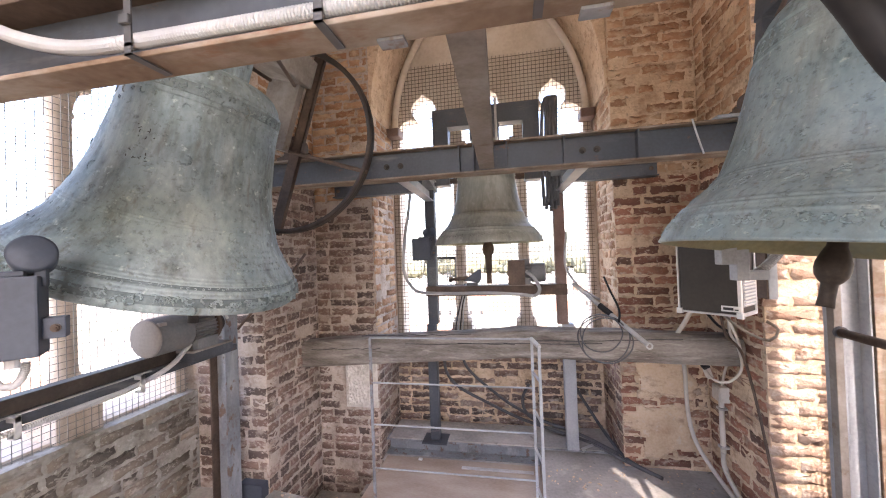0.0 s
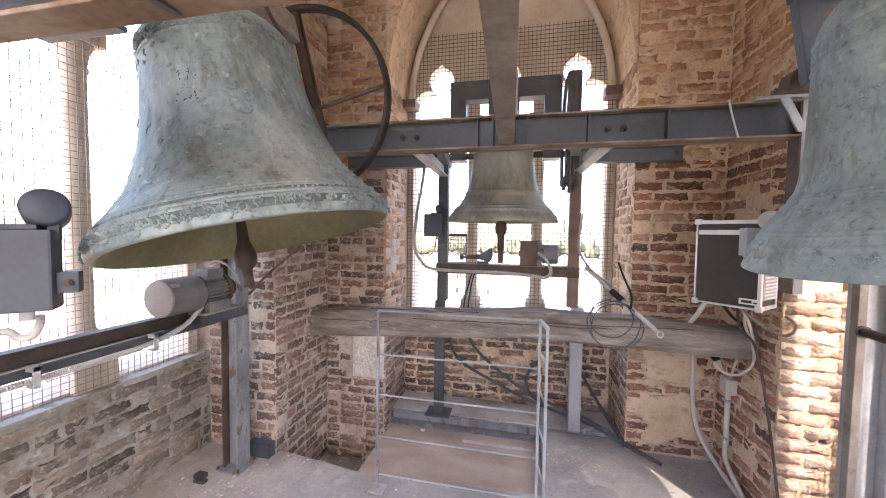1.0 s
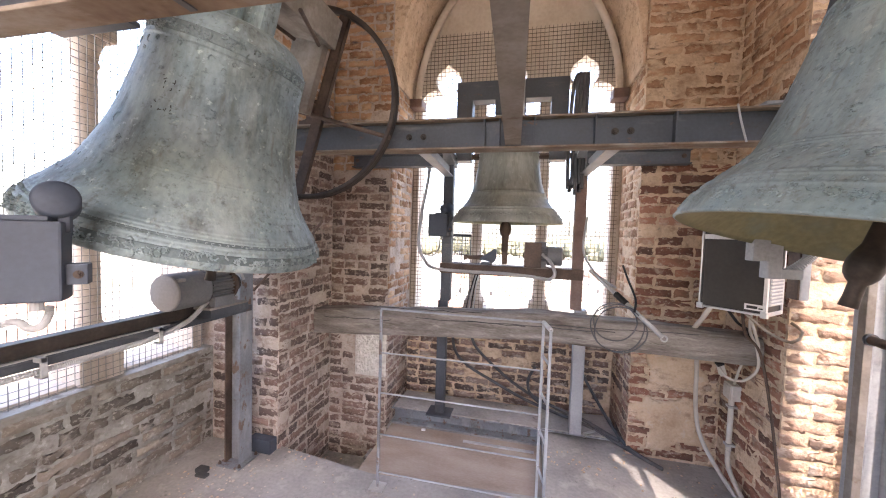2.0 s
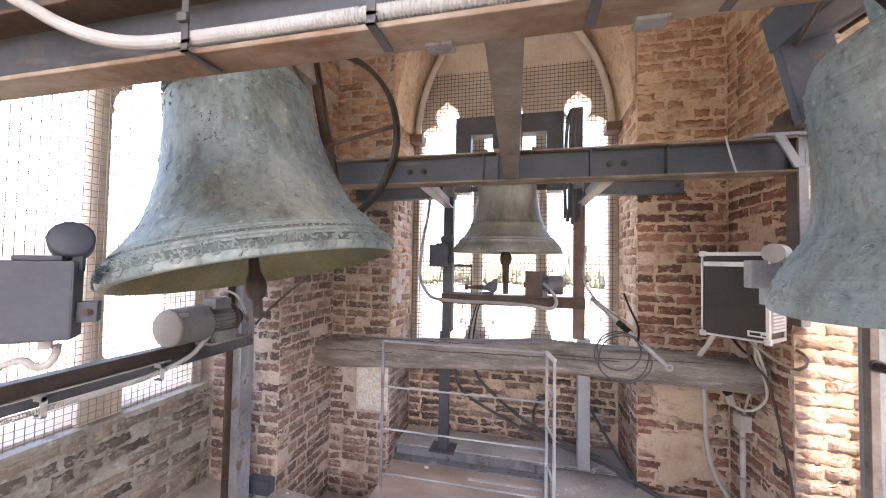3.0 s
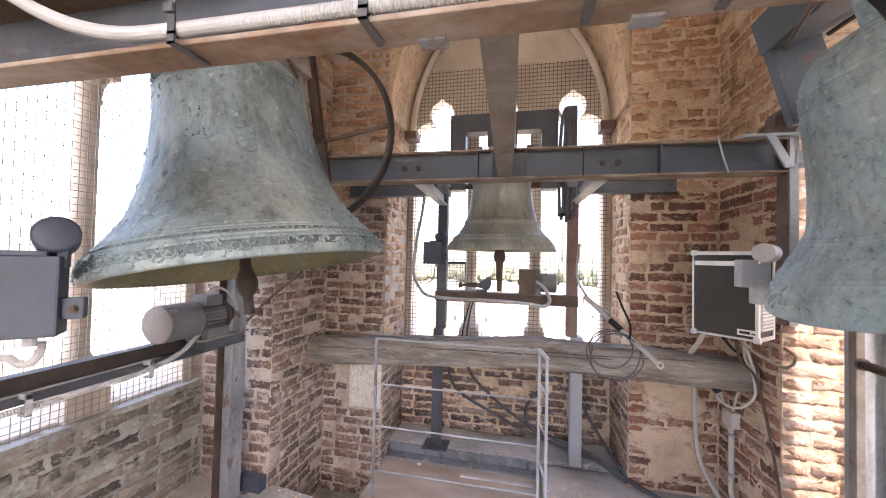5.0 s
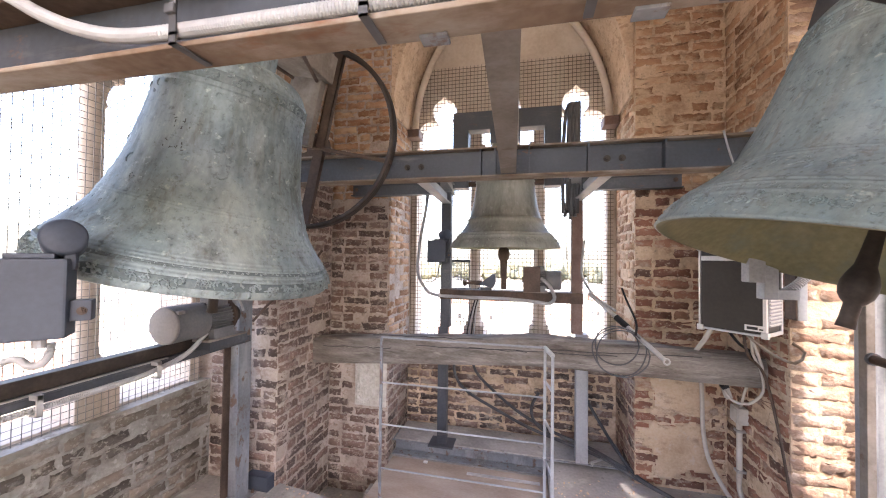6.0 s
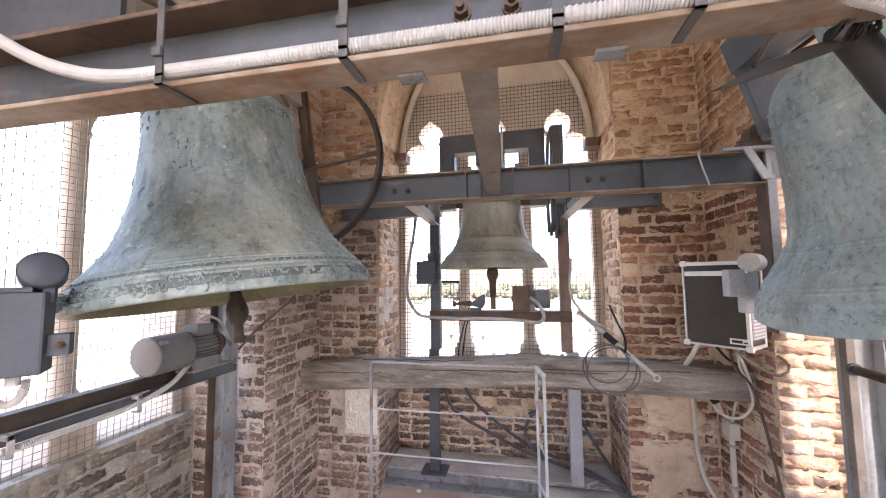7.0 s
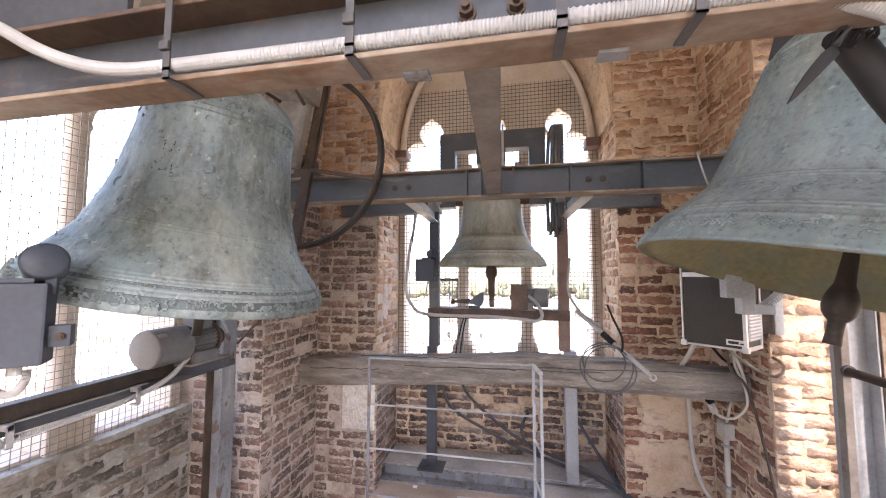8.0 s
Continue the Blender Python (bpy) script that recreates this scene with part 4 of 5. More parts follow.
tagged(part("cable_hose", sweep([(0.548, 0.432, 1.868), (0.560, 0.436, 1.855), (0.578, 0.44, 1.830), (0.607, 0.445, 1.785), (0.66, 0.45, 1.72), (0.74, 0.46, 1.65), (0.86, 0.46, 1.60), (1.05, 0.45, 1.58), (1.25, 0.44, 1.62)], 0.016, 18), BLACK, smooth=True), "black rubber sleeve of cables hanging from the beam", "hose")
tape = thing("tape_wrap", "grey tape and loose wire ends wound round cables under the beam", "tape")
rnd = random.Random(17)
part("tape", sweep([(0.531, 0.420, 1.853), (0.540, 0.424, 1.857), (0.550, 0.431, 1.863), (0.558, 0.437, 1.870)], 0.0085, 12), BLACK, tape, smooth=True)
for k in range(9):
    x, y = 0.524 + 0.005 * k, 0.414 + 0.002 * k
    part("wire_end", sweep([(x, y, 1.846), (x + rnd.uniform(-0.004, 0.008), y - 0.010, 1.850 + rnd.uniform(0, 0.006)), (x + rnd.uniform(0, 0.012), y - 0.012, 1.862), (x + rnd.uniform(0.004, 0.02), y - 0.004, 1.870)], rnd.uniform(0.0009, 0.002), 6), rnd.choice((CONDUIT, STRAP, BLACK)), tape, smooth=True)
loose_strap = thing("loose_strap", "loose black strap end flapping under the beam", "strap", m=look((0.535, 0.42, 1.845), (0.50, 0.46, 1.95)))
part("band", extrude([(-0.006, 0.0), (0.006, 0.0), (0.0075, -0.03), (0.0055, -0.06), (0.002, -0.09), (-0.004, -0.118), (-0.0055, -0.10), (-0.006, -0.06)], "x", -0.0009, 0.0009), BLACK, loose_strap)


# ---------------------------------------------------------------- motors and hammers
def motor(m, r=0.11, length=0.34, label="grey electric bell motor with a dusty round end cap", group="bell motors"):
    """Axis along y; the fan cover with its pale end faces -y, the finned body follows."""
    ob = thing("electric_motor", label, "motor", group, m)
    part("cap", revolve([(0, 0.0), (r * 0.90, 0.0), (r * 0.97, 0.003), (r * 0.985, 0.010), (0, 0.010)], 40), MOTOR_CAP, ob, "pale dusty end cap", True, pose(0, 0, 0, -90))
    cover = part("fan_cover", revolve([(0, 0.010), (r * 0.985, 0.010), (r, 0.018), (r, length * 0.55), (r * 0.9, length * 0.57), (0, length * 0.57)], 40), MOTOR, ob, m=pose(0, 0, 0, -90))
    part("cover_tab", boxes(((r * 0.62, 0.012, r * 0.62), (r * 0.84, 0.05, r * 0.80)), bevel=0.003), MOTOR_CAP, cover, m=pose(0, 0, 0, 90))
    casing = part("casing", rod((0, length * 0.57, 0), (0, length, 0), r * 0.80, 32), MOTOR, ob)
    fin = mesh("fin", boxes(((-0.003, length * 0.58, r * 0.76), (0.003, length * 0.98, r * 0.97))), MOTOR)
    for i in range(28):
        f = new("fin", fin)
        f.parent = casing
        f.matrix_basis = Matrix.Rotation(2 * math.pi * i / 28, 4, "Y")
    part("terminal_box", boxes(((-0.02, length * 0.62, r * 0.72), (0.07, length * 0.92, r + 0.035)), bevel=0.006), MOTOR, ob)
    part("flange", rod((0, length, 0), (0, length + 0.018, 0), r * 1.02, 32), DARK_RUST, ob, "dark gear flange")
    part("shaft", rod((0, length, 0), (0, length + 0.10, 0), 0.020), DARK_RUST, ob)
    part("pulley", rod((0, length + 0.05, 0), (0, length + 0.085, 0), r * 0.55, 28), IRON_DARK, ob, "dark iron chain wheel")
    for s in (-1, 1):
        part("foot", boxes(((s * r * 0.75 - 0.02, length * 0.6, -r - 0.012), (s * r * 0.75 + 0.02, length * 0.98, -r * 0.5)), bevel=0.004), MOTOR, ob)
    part("base", boxes(((-r, length * 0.5, -r - 0.022), (r, length + 0.09, -r - 0.010)), bevel=0.003), DUSTY, ob, "dusty mounting plate")
    return ob


motor_w = motor(pose(-1.555, 1.475, 1.248), 0.095, 0.36)
part("saddle", boxes(((-0.08, 0.19, -0.162), (0.09, 0.46, -0.115)), bevel=0.003), STEEL, motor_w, "steel saddle bolted to the rail")
tagged(part("motor_cable", sweep([(-1.50, 1.72, 1.40), (-1.47, 1.74, 1.42), (-1.44, 1.78, 1.40), (-1.43, 1.83, 1.34), (-1.44, 1.87, 1.28)], 0.007, 8), CONDUIT, smooth=True), "white cable looping from the bell motor", "cable")
tagged(part("pull_rod", sweep([(-1.44, 1.95, 1.20), (-1.36, 1.98, 1.30), (-1.22, 1.99, 1.42), (-1.12, 1.99, 1.50), (-1.0, 1.99, 1.64)], 0.008, 8), DARK_RUST, smooth=True), "thin rusty pull rod leaning up to the wheel", "rod")


def hammer(m, label, size=1.0, group="bell hammers", turn=58):
    """Electric bell hammer: housing, arm and a round head; its own space looks along -y."""
    ob = thing("bell_hammer", label, "bell hammer", group, m @ Matrix.Scale(size, 4))
    part("housing", boxes(((-0.24, -0.06, -0.14), (0.0, 0.06, 0.14)), bevel=0.008), BOX_BLUE, ob)
    part("lid", boxes(((-0.16, -0.05, 0.14), (-0.035, 0.05, 0.158)), bevel=0.004), BOX_BLUE, ob)
    part("arm", boxes(((-0.02, -0.018, 0.10), (0.012, 0.018, 0.20)), bevel=0.005), BOX_BLUE, ob)
    part("head", revolve([(0, -0.062), (0.055, -0.062), (0.064, -0.054), (0.064, 0.054), (0.055, 0.062), (0, 0.062)], 36), BOX_BLUE, ob, "rounded steel hammer head", True, pose(-0.03, 0.02, 0.208, 78, 0, turn))
    piv = part("pivot", boxes(((0.0, -0.03, -0.085), (0.06, 0.03, -0.01)), bevel=0.004), BOX_BLUE, ob)
    bolt(piv, (0.035, -0.03, -0.048), (0, -1, 0), 0.012)
    part("gland", rod((-0.08, 0, -0.14), (-0.08, 0, -0.175), 0.02), CONDUIT, ob, "white cable gland")
    return ob


hammer_w = hammer(pose(-0.928, 0.71, 1.496, 0, 0, 45), "blue-grey electric hammer unit with a round head beside the bell", 0.70, turn=13)
conduit([(-0.994, 0.71, 1.376), (-0.998, 0.71, 1.35), (-1.025, 0.71, 1.32), (-1.07, 0.71, 1.31), (-1.14, 0.71, 1.32), (-1.30, 0.70, 1.25), (-1.50, 0.68, 1.10), (-1.545, 0.66, 1.0)], 0.008, "white corrugated conduit below the hammer unit")
part("bracket", boxes(((-1.02, -0.03, -0.12), (-0.235, 0.03, -0.06)), ((-1.02, -0.03, -0.50), (-0.94, 0.03, -0.06)), bevel=0.003), STEEL, hammer_w, m=pose(0, 0, 0, 0, 0, -45))
hammer_e = thing("bell_hammer", "small grey electric hammer on the beam bracket, cylindrical head", "bell hammer", "bell hammers", pose(1.18, 1.80, 1.55))
part("cover", boxes(((-0.09, -0.03, -0.03), (-0.03, 0.03, 0.085)), bevel=0.004), STEEL_LIGHT, hammer_e)
part("housing", boxes(((-0.03, -0.02, -0.10), (0.02, 0.04, 0.07)), bevel=0.004), STEEL_LIGHT, hammer_e)
part("head", rod((-0.02, -0.04, 0.115), (0.045, 0.03, 0.115), 0.039, 28), GALV, hammer_e, "grey cylindrical hammer head")
part("arm", boxes(((0.0, -0.012, 0.03), (0.025, 0.012, 0.10)), bevel=0.003), STEEL_LIGHT, hammer_e)
part("bracket", boxes(((0.02, 0.0, -0.10), (0.105, 0.04, -0.06)), bevel=0.003), STEEL_LIGHT, hammer_e)

# ---------------------------------------------------------------- small bell in the north window
bell3 = thing("church_bell", "smaller dull bronze bell hanging still in the window", "bell", m=pose(0.012, 3.06, 1.682))
R3 = 0.443
body, inner = bell_body(R3)
b3 = part("body", body, BRONZE_FAR, bell3, smooth=True)
part("inside", inner, BRONZE_IN, b3, smooth=True)
tagged(part("frieze", relief(R3, 5, [(0.12, 0.034, 90, 0.012), (0.33, 0.016, 70, 0.006), (0.42, 0.016, 60, 0.006), (0.8, 0.03, 8, 0.01), (1.28, 0.02, 40, 0.008)]), BRONZE_FAR, b3, smooth=True), kind="stuff")
part("crown", boxes(((-0.11, -0.05, 1.54 * R3), (0.11, 0.05, 1.54 * R3 + 0.34)), bevel=0.02), BRONZE_FAR, bell3)
for x0, x1, z0, z1 in ((-0.43, 0.44, 0.98, 1.13), (-0.43, -0.30, 0.50, 0.985), (0.31, 0.44, 0.50, 0.985), (-0.12, 0.12, 0.86, 0.985)):
    part("headstock", boxes(((x0, -0.06, z0), (x1, 0.06, z1)), bevel=0.006), STEEL, bell3, "dark grey steel headstock")
part("bolt_rod", rod((-0.02, -0.08, 0.78), (-0.02, -0.08, 1.17), 0.010), GALV, bell3, "galvanised threaded rod")
part("bolt_rod", rod((0.10, -0.08, 0.78), (0.10, -0.08, 1.17), 0.010), GALV, bell3, "galvanised threaded rod")
part("axle", rod((-0.53, 0, 0.54), (0.58, 0, 0.54), 0.025), DARK_RUST, bell3)
prof = [(0, 0.5), (0.014, 0.5), (0.018, -0.01), (0.030, -0.022), (0.046, -0.045), (0.050, -0.075), (0.044, -0.105), (0.032, -0.13), (0.028, -0.17), (0.026, -0.26), (0, -0.26)]
part("clapper", revolve(prof, 20), DARK_RUST, bell3, "brown iron clapper with a ball", True, pose(-0.005, 0, 0.03))
part("flight", boxes(((-0.026, -0.012, -0.33), (0.016, 0.012, -0.20)), bevel=0.003), DARK_RUST, bell3)

frame3 = thing("bell_stand", "steel stand of two posts and a crossbar round the small bell", "bell frame", m=pose(0, 3.07, 0))
for x, mt, top in ((-0.475, STEEL, 2.21), (0.575, IRON_RED, 2.23)):
    part("post", boxes(((x - 0.042, -0.04, 1.02), (x + 0.042, 0.04, top)), bevel=0.004), mt, frame3, "red-brown steel post" if mt is IRON_RED else "")
part("post_foot", boxes(((-0.535, -0.03, 0.045), (-0.455, 0.03, 1.02)), bevel=0.004), STEEL, frame3)
part("post_foot", boxes(((0.57, -0.03, 0.03), (0.66, 0.06, 1.02)), bevel=0.004), STEEL_LIGHT, frame3, "pale dusty steel post")
part("base_plate", boxes(((-0.60, -0.08, 0.03), (-0.39, 0.09, 0.045)), bevel=0.002), STEEL, frame3)
part("crossbar", boxes(((-0.515, -0.085, 1.26), (0.615, -0.05, 1.34)), ((-0.515, -0.10, 1.335), (0.615, 0.03, 1.343)), bevel=0.003), DARK_RUST, frame3, "dark rusty crossbar")
for s, x in ((-1, -0.475), (1, 0.575)):
    arm = boxes(((min(x, s * 1.22), -0.30, 2.10), (max(x, s * 1.22), -0.22, 2.108)), ((min(x, s * 1.22), -0.30, 2.192), (max(x, s * 1.22), -0.22, 2.20)), ((min(x, s * 1.22), -0.264, 2.108), (max(x, s * 1.22), -0.256, 2.192)))
    a = part("side_arm", arm, STEEL, frame3)
    bolt(a, (s * 1.17, -0.30, 2.15), (0, -1, 0), 0.012)
    part("knee", extrude([(-0.30, 2.21), (0.04, 2.21), (0.04, 2.14), (-0.30, 2.20)], "x", x - 0.06, x + 0.06), STEEL_LIGHT, frame3, "pale steel knee bracket")
    part("knee_plate", boxes(((x - 0.075, -0.30, 2.21), (x + 0.075, 0.045, 2.222)), bevel=0.002), STEEL_LIGHT, frame3)
for x0, x1 in ((-0.42, -0.475), (0.62, 0.575)):
    bm = bmesh.new()
    p0, p1 = Vector((x0, -1.12, 2.06)), Vector((x1, 0.03, 2.09))
    dd = (p1 - p0)
    mm = Matrix.Translation(p0) @ Matrix.Rotation(math.atan2(dd.y, dd.x), 4, "Z")
    box(bm, (0, -0.035, 0), (dd.length, 0.035, 0.008), m=mm)
    box(bm, (0, -0.004, 0.004), (dd.length, 0.004, 0.085), m=mm)
    part("link_arm", bm, STEEL_LIGHT, frame3, "pale steel arm joining the stand to the beam")
motor3 = motor(pose(0.455, 3.03, 1.435, 0, 0, 90), 0.075, 0.20, "grey electric motor with a rusty guard box on the crossbar", "bell motors")
part("guard_box", boxes(((-0.09, 0.16, -0.09), (0.07, 0.29, 0.105)), bevel=0.004), DARK_RUST, motor3, "rusty sheet-metal guard box")
hammer(pose(-0.46, 3.0, 1.655), "small blue-grey hammer unit on the window post", 0.66)
conduit([(-0.62, 2.99, 2.20), (-0.64, 2.98, 2.0), (-0.68, 2.97, 1.75), (-0.70, 2.97, 1.5), (-0.64, 2.96, 1.36), (-0.55, 2.95, 1.30), (-0.3, 2.955, 1.285), (0.0, 2.955, 1.285), (0.25, 2.955, 1.27), (0.36, 2.95, 1.26), (0.40, 2.94, 1.31), (0.36, 2.95, 1.40), (0.30, 2.97, 1.45)], 0.012, "pale conduit running down and along the crossbar")
tagged(part("motor_cable", sweep([(-0.52, 2.98, 1.54), (-0.53, 2.97, 1.45), (-0.58, 2.97, 1.40), (-0.65, 2.97, 1.41)], 0.006, 8), CONDUIT, smooth=True), "thin white cable below the small hammer", "cable")
for i, (dx, dz) in enumerate(((0.0, 0.0), (0.03, 0.03), (0.055, -0.02), (0.08, 0.04), (0.10, 0.0))):
    tagged(part("rope_loop", sweep([(0.46 + dx, 2.93, 1.95 + dz), (0.455 + dx * 1.1, 2.93, 2.3), (0.47 + dx, 2.93, 2.66 + dz * 0.5), (0.50 + dx * 0.7, 2.95, 2.79), (0.53 + dx * 0.5, 3.0, 2.78), (0.535 + dx * 0.4, 3.03, 2.5), (0.50 + dx * 0.5, 3.0, 2.1), (0.475 + dx * 0.7, 2.95, 1.93 + dz)], 0.0145, 8), STRAP, smooth=True), "black cable loop hung over the headstock of the small bell", "cable", "cable loops")
chain = thing("chain", "thin steel chain hanging beside the small bell", "chain")
for i in range(26):
    bm = revolve([(0.0055 + 0.002 * math.cos(a), 0.002 * math.sin(a)) for a in (0, 1.57, 3.14, 4.71)], 10, True)
    part("link", bm, GALV, chain, m=pose(0.487, 2.95, 1.90 - i * 0.0115, 90, 0, 90 * (i % 2)) @ Matrix.Diagonal((1, 1.5, 1, 1)))
striker = thing("bell_striker", "dark steel striker with a tapered arm on the crossbar", "bell hammer", m=pose(0, 2.98, 1.345))
part("foot", boxes(((-0.17, -0.02, 0.0), (-0.08, 0.02, 0.025)), bevel=0.003), STEEL, striker)
part("body", extrude([(-0.19, 0.045), (-0.07, 0.02), (-0.05, 0.06), (-0.05, 0.13), (-0.075, 0.13)], "y", -0.022, 0.022), BOX_BLUE, striker)
part("arm", rod((-0.29, 0.0, 0.055), (-0.16, 0.0, 0.058), 0.010, 12, 0.022), DARK_RUST, striker)
part("knob", rod((-0.315, 0.0, 0.054), (-0.285, 0.0, 0.055), 0.020, 14), DARK_RUST, striker)
grille = thing("wire_panel", "pale square wire panel behind the window post", "wire panel", m=pose(0, 3.30, 0))
bm = bmesh.new()
for i in range(9):
    box(bm, (-0.51 + i * 0.024, -0.003, 1.0), (-0.5055 + i * 0.024, 0.003, 1.58))
for i in range(24):
    box(bm, (-0.51, -0.006, 1.0 + i * 0.025), (-0.315, -0.003, 1.0045 + i * 0.025))
part("grid", bm, STEEL_MID, grille)
part("edge", boxes(((-0.515, -0.006, 1.56), (-0.31, 0.006, 1.585)), ((-0.315, -0.006, 1.0), (-0.308, 0.006, 1.58))), STEEL, grille)
for k in range(4):
    tagged(part("cable", sweep([(-0.24 + 0.015 * k, 3.38, 1.33), (-0.29 + 0.012 * k, 3.37, 1.15), (-0.33 + 0.02 * k, 3.36, 0.98), (-0.35 + 0.02 * k, 3.36, 0.82)], 0.006, 6), GALV if k % 2 else BLACK, smooth=True), "thin cable running down to the window sill", "cable", "sill cables")

# ---------------------------------------------------------------- timber, guard rail and floor things
timber = thing("timber_beam", "old weathered grey timber beam let into the brick piers", "beam")
bm = bmesh.new()
rnd = random.Random(4)
rings = []
for i in range(31):
    x = -1.52 + i * 0.1013
    f = (x + 1.5) / 3.0
    zt = 0.935 + 0.135 * min(1, f * 1.7) - 0.02 * max(0, f - 0.8) / 0.2
    zb = 0.735 + 0.15 * min(1, f * 1.7)
    y0 = 2.70 - 0.25 * f
    y1 = y0 + 0.19
    j = lambda s: rnd.uniform(-s, s)
    prof = [(y0 + 0.012, zb), (y0, zb + 0.02), (y0 + j(.004), zb + 0.07), (y0 + j(.004), zt - 0.05), (y0 + 0.012, zt - 0.012 + j(.006)), (y0 + 0.03, zt + j(.004)), (y1 - 0.02, zt + j(.004)), (y1, zt - 0.02), (y1, zb + 0.02), (y1 - 0.02, zb)]
    rings.append([bm.verts.new((x, y + j(0.002), z + j(0.002))) for y, z in prof])
for p, q in zip(rings, rings[1:]):
    for i in range(len(p)):
        bm.faces.new((p[i], p[(i + 1) % len(p)], q[(i + 1) % len(p)], q[i]))
bm.faces.new(rings[0]); bm.faces.new(list(reversed(rings[-1])))
part("log", bm, TIMBER, timber)
crk = bmesh.new()
FACE = lambda x: 2.693 - 0.25 * (x + 1.5) / 3.0
for x0, x1, z in ((-0.95, -0.1, 1.02), (-0.2, 0.75, 0.985), (-1.4, -0.8, 0.90), (0.3, 1.2, 1.02), (-0.6, 0.2, 0.965)):
    pts = []
    n = 12
    for i in range(n + 1):
        pts.append((x0 + (x1 - x0) * i / n, z - 0.015 + rnd.uniform(-0.006, 0.006) + 0.03 * i / n))
    for (xa, za), (xb, zb_) in zip(pts, pts[1:]):
        vs = [crk.verts.new(v) for v in ((xa, FACE(xa), za - 0.0025), (xb, FACE(xb), zb_ - 0.0025), (xb, FACE(xb), zb_ + 0.0025), (xa, FACE(xa), za + 0.0025), (xa, FACE(xa) + 0.006, za), (xb, FACE(xb) + 0.006, zb_))]
        crk.faces.new((vs[0], vs[1], vs[2], vs[3]))
        crk.faces.new((vs[0], vs[4], vs[5], vs[1]))
        crk.faces.new((vs[3], vs[2], vs[5], vs[4]))
tagged(part("drying_crack", crk, INK, timber, "dark drying cracks"), kind="stuff")

guard = thing("guard_rail", "thin grey steel guard rail round the floor hatch", "guard rail")
GX0, GX1, GY = -0.655, 0.297, 2.10
GZ = 1.12
for x, y in ((GX0, GY), (GX1, GY), (GX1 + 0.03, GY - 0.16)):
    part("upright", boxes(((x - 0.0075, y - 0.0075, 0.0), (x + 0.0075, y + 0.0075, GZ)), bevel=0.002), STEEL_MID if x < 0 else STEEL_LIGHT, guard)
    part("foot_plate", boxes(((x - 0.045, y - 0.045, 0.0), (x + 0.045, y + 0.045, 0.008)), bevel=0.002), GALV, guard)
for z in (GZ, 0.85, 0.60, 0.34, 0.10):
    part("rail", rod((GX0, GY, z), (GX1, GY, z), 0.005 if z < GZ else 0.006, 10), STEEL_LIGHT, guard)
part("rail", rod((GX1, GY, GZ), (GX1 + 0.03, GY - 0.16, GZ), 0.012, 10), GALV, guard)
# Rungs in a brighter metal, which paints the sunlight on them.
for i in range(5):
    part("rung", rod((GX1, GY, 0.10 + 0.21 * i), (GX1 + 0.03, GY - 0.16, 0.10 + 0.21 * i), 0.007, 8), ALU, guard, "bright metal rung, sunlight put into its pale colour")

hatch = tagged(part("hatch_board", boxes(((-0.90, 2.31, -0.10), (0.352, 2.98, -0.078)), bevel=0.003), PLYWOOD), "dusty brown plywood board covering the floor hatch", "board")
tagged(part("hatch_joist", boxes(((-0.94, 2.5, -0.42), (0.356, 2.62, -0.101))), TIMBER), "timber joist under the hatch board", "joist")
tagged(part("hatch_strip", boxes(((-0.25, 2.86, -0.077), (0.30, 2.885, -0.066)), bevel=0.002), GALV), "thin pale metal strip lying on the board", "strip")
floor_beam = i_beam("steel_beam", 1.88, 0.13, 0.20, "dusty blue-grey steel beam lying on the floor below the window")
floor_beam.matrix_basis = pose(-0.93, 3.14, -0.10)
for piece in floor_beam.children:
    piece.data.materials[0] = STEEL_MID
dusty = part("dust_cover", boxes(((0.02, -0.09, 0.1305), (1.86, 0.26, 0.14)), bevel=0.003), CONCRETE, floor_beam, "layer of grey dust")
tagged(part("paper_scrap", boxes(((-0.62, 2.93, -0.076), (-0.585, 2.955, -0.062)), bevel=0.006), WHITE), "crumpled white paper scrap on the board", "paper")
tagged(part("edge_beam", boxes(((-1.68, 2.19, 0.002), (-1.50, 2.262, 0.10)), bevel=0.006), BOX_BLUE), "short blue-grey steel block at the foot of the pier", "steel block")

# ---------------------------------------------------------------- stick, coils and cables at the east pier
stick = thing("metal_bar", "galvanised metal bar with a ring end leaning across the beam", "bar")
a, b = Vector((0.63, 2.80, 1.36)), Vector((0.970, 2.36, 1.033))
part("tube", rod(a, b, 0.014, 14), GALV, stick)
d = (b - a).normalized()
ring = revolve([(0.016 + 0.005 * math.cos(q), 0.005 * math.sin(q)) for q in (0, 1.05, 2.09, 3.14, 4.19, 5.24)], 20, True)
part("ring", ring, GALV, stick, smooth=True, m=Matrix.Translation(b + d * 0.012) @ Matrix.Rotation(radians(80), 4, "X"))
part("binding", rod(a + d * 0.26, a + d * 0.36, 0.02, 10), BLACK, stick, "black cable binding")
for k, (cx, cz, r) in enumerate(((0.755, 1.035, 0.155), (0.735, 1.075, 0.125), (0.765, 1.03, 0.15))):
    pts = [(cx + r * math.cos(q) * (1 + 0.05 * math.sin(3 * q + k)), 2.485 - 0.012 * k + 0.01 * math.sin(2 * q), cz + r * 0.95 * math.sin(q)) for q in [2 * math.pi * i / 18 for i in range(19)]]
    tagged(part("cable_coil", sweep(pts, 0.0042, 8), STRAP, smooth=True), "thin black cable coiled loosely over the timber beam", "cable", "cable coils")
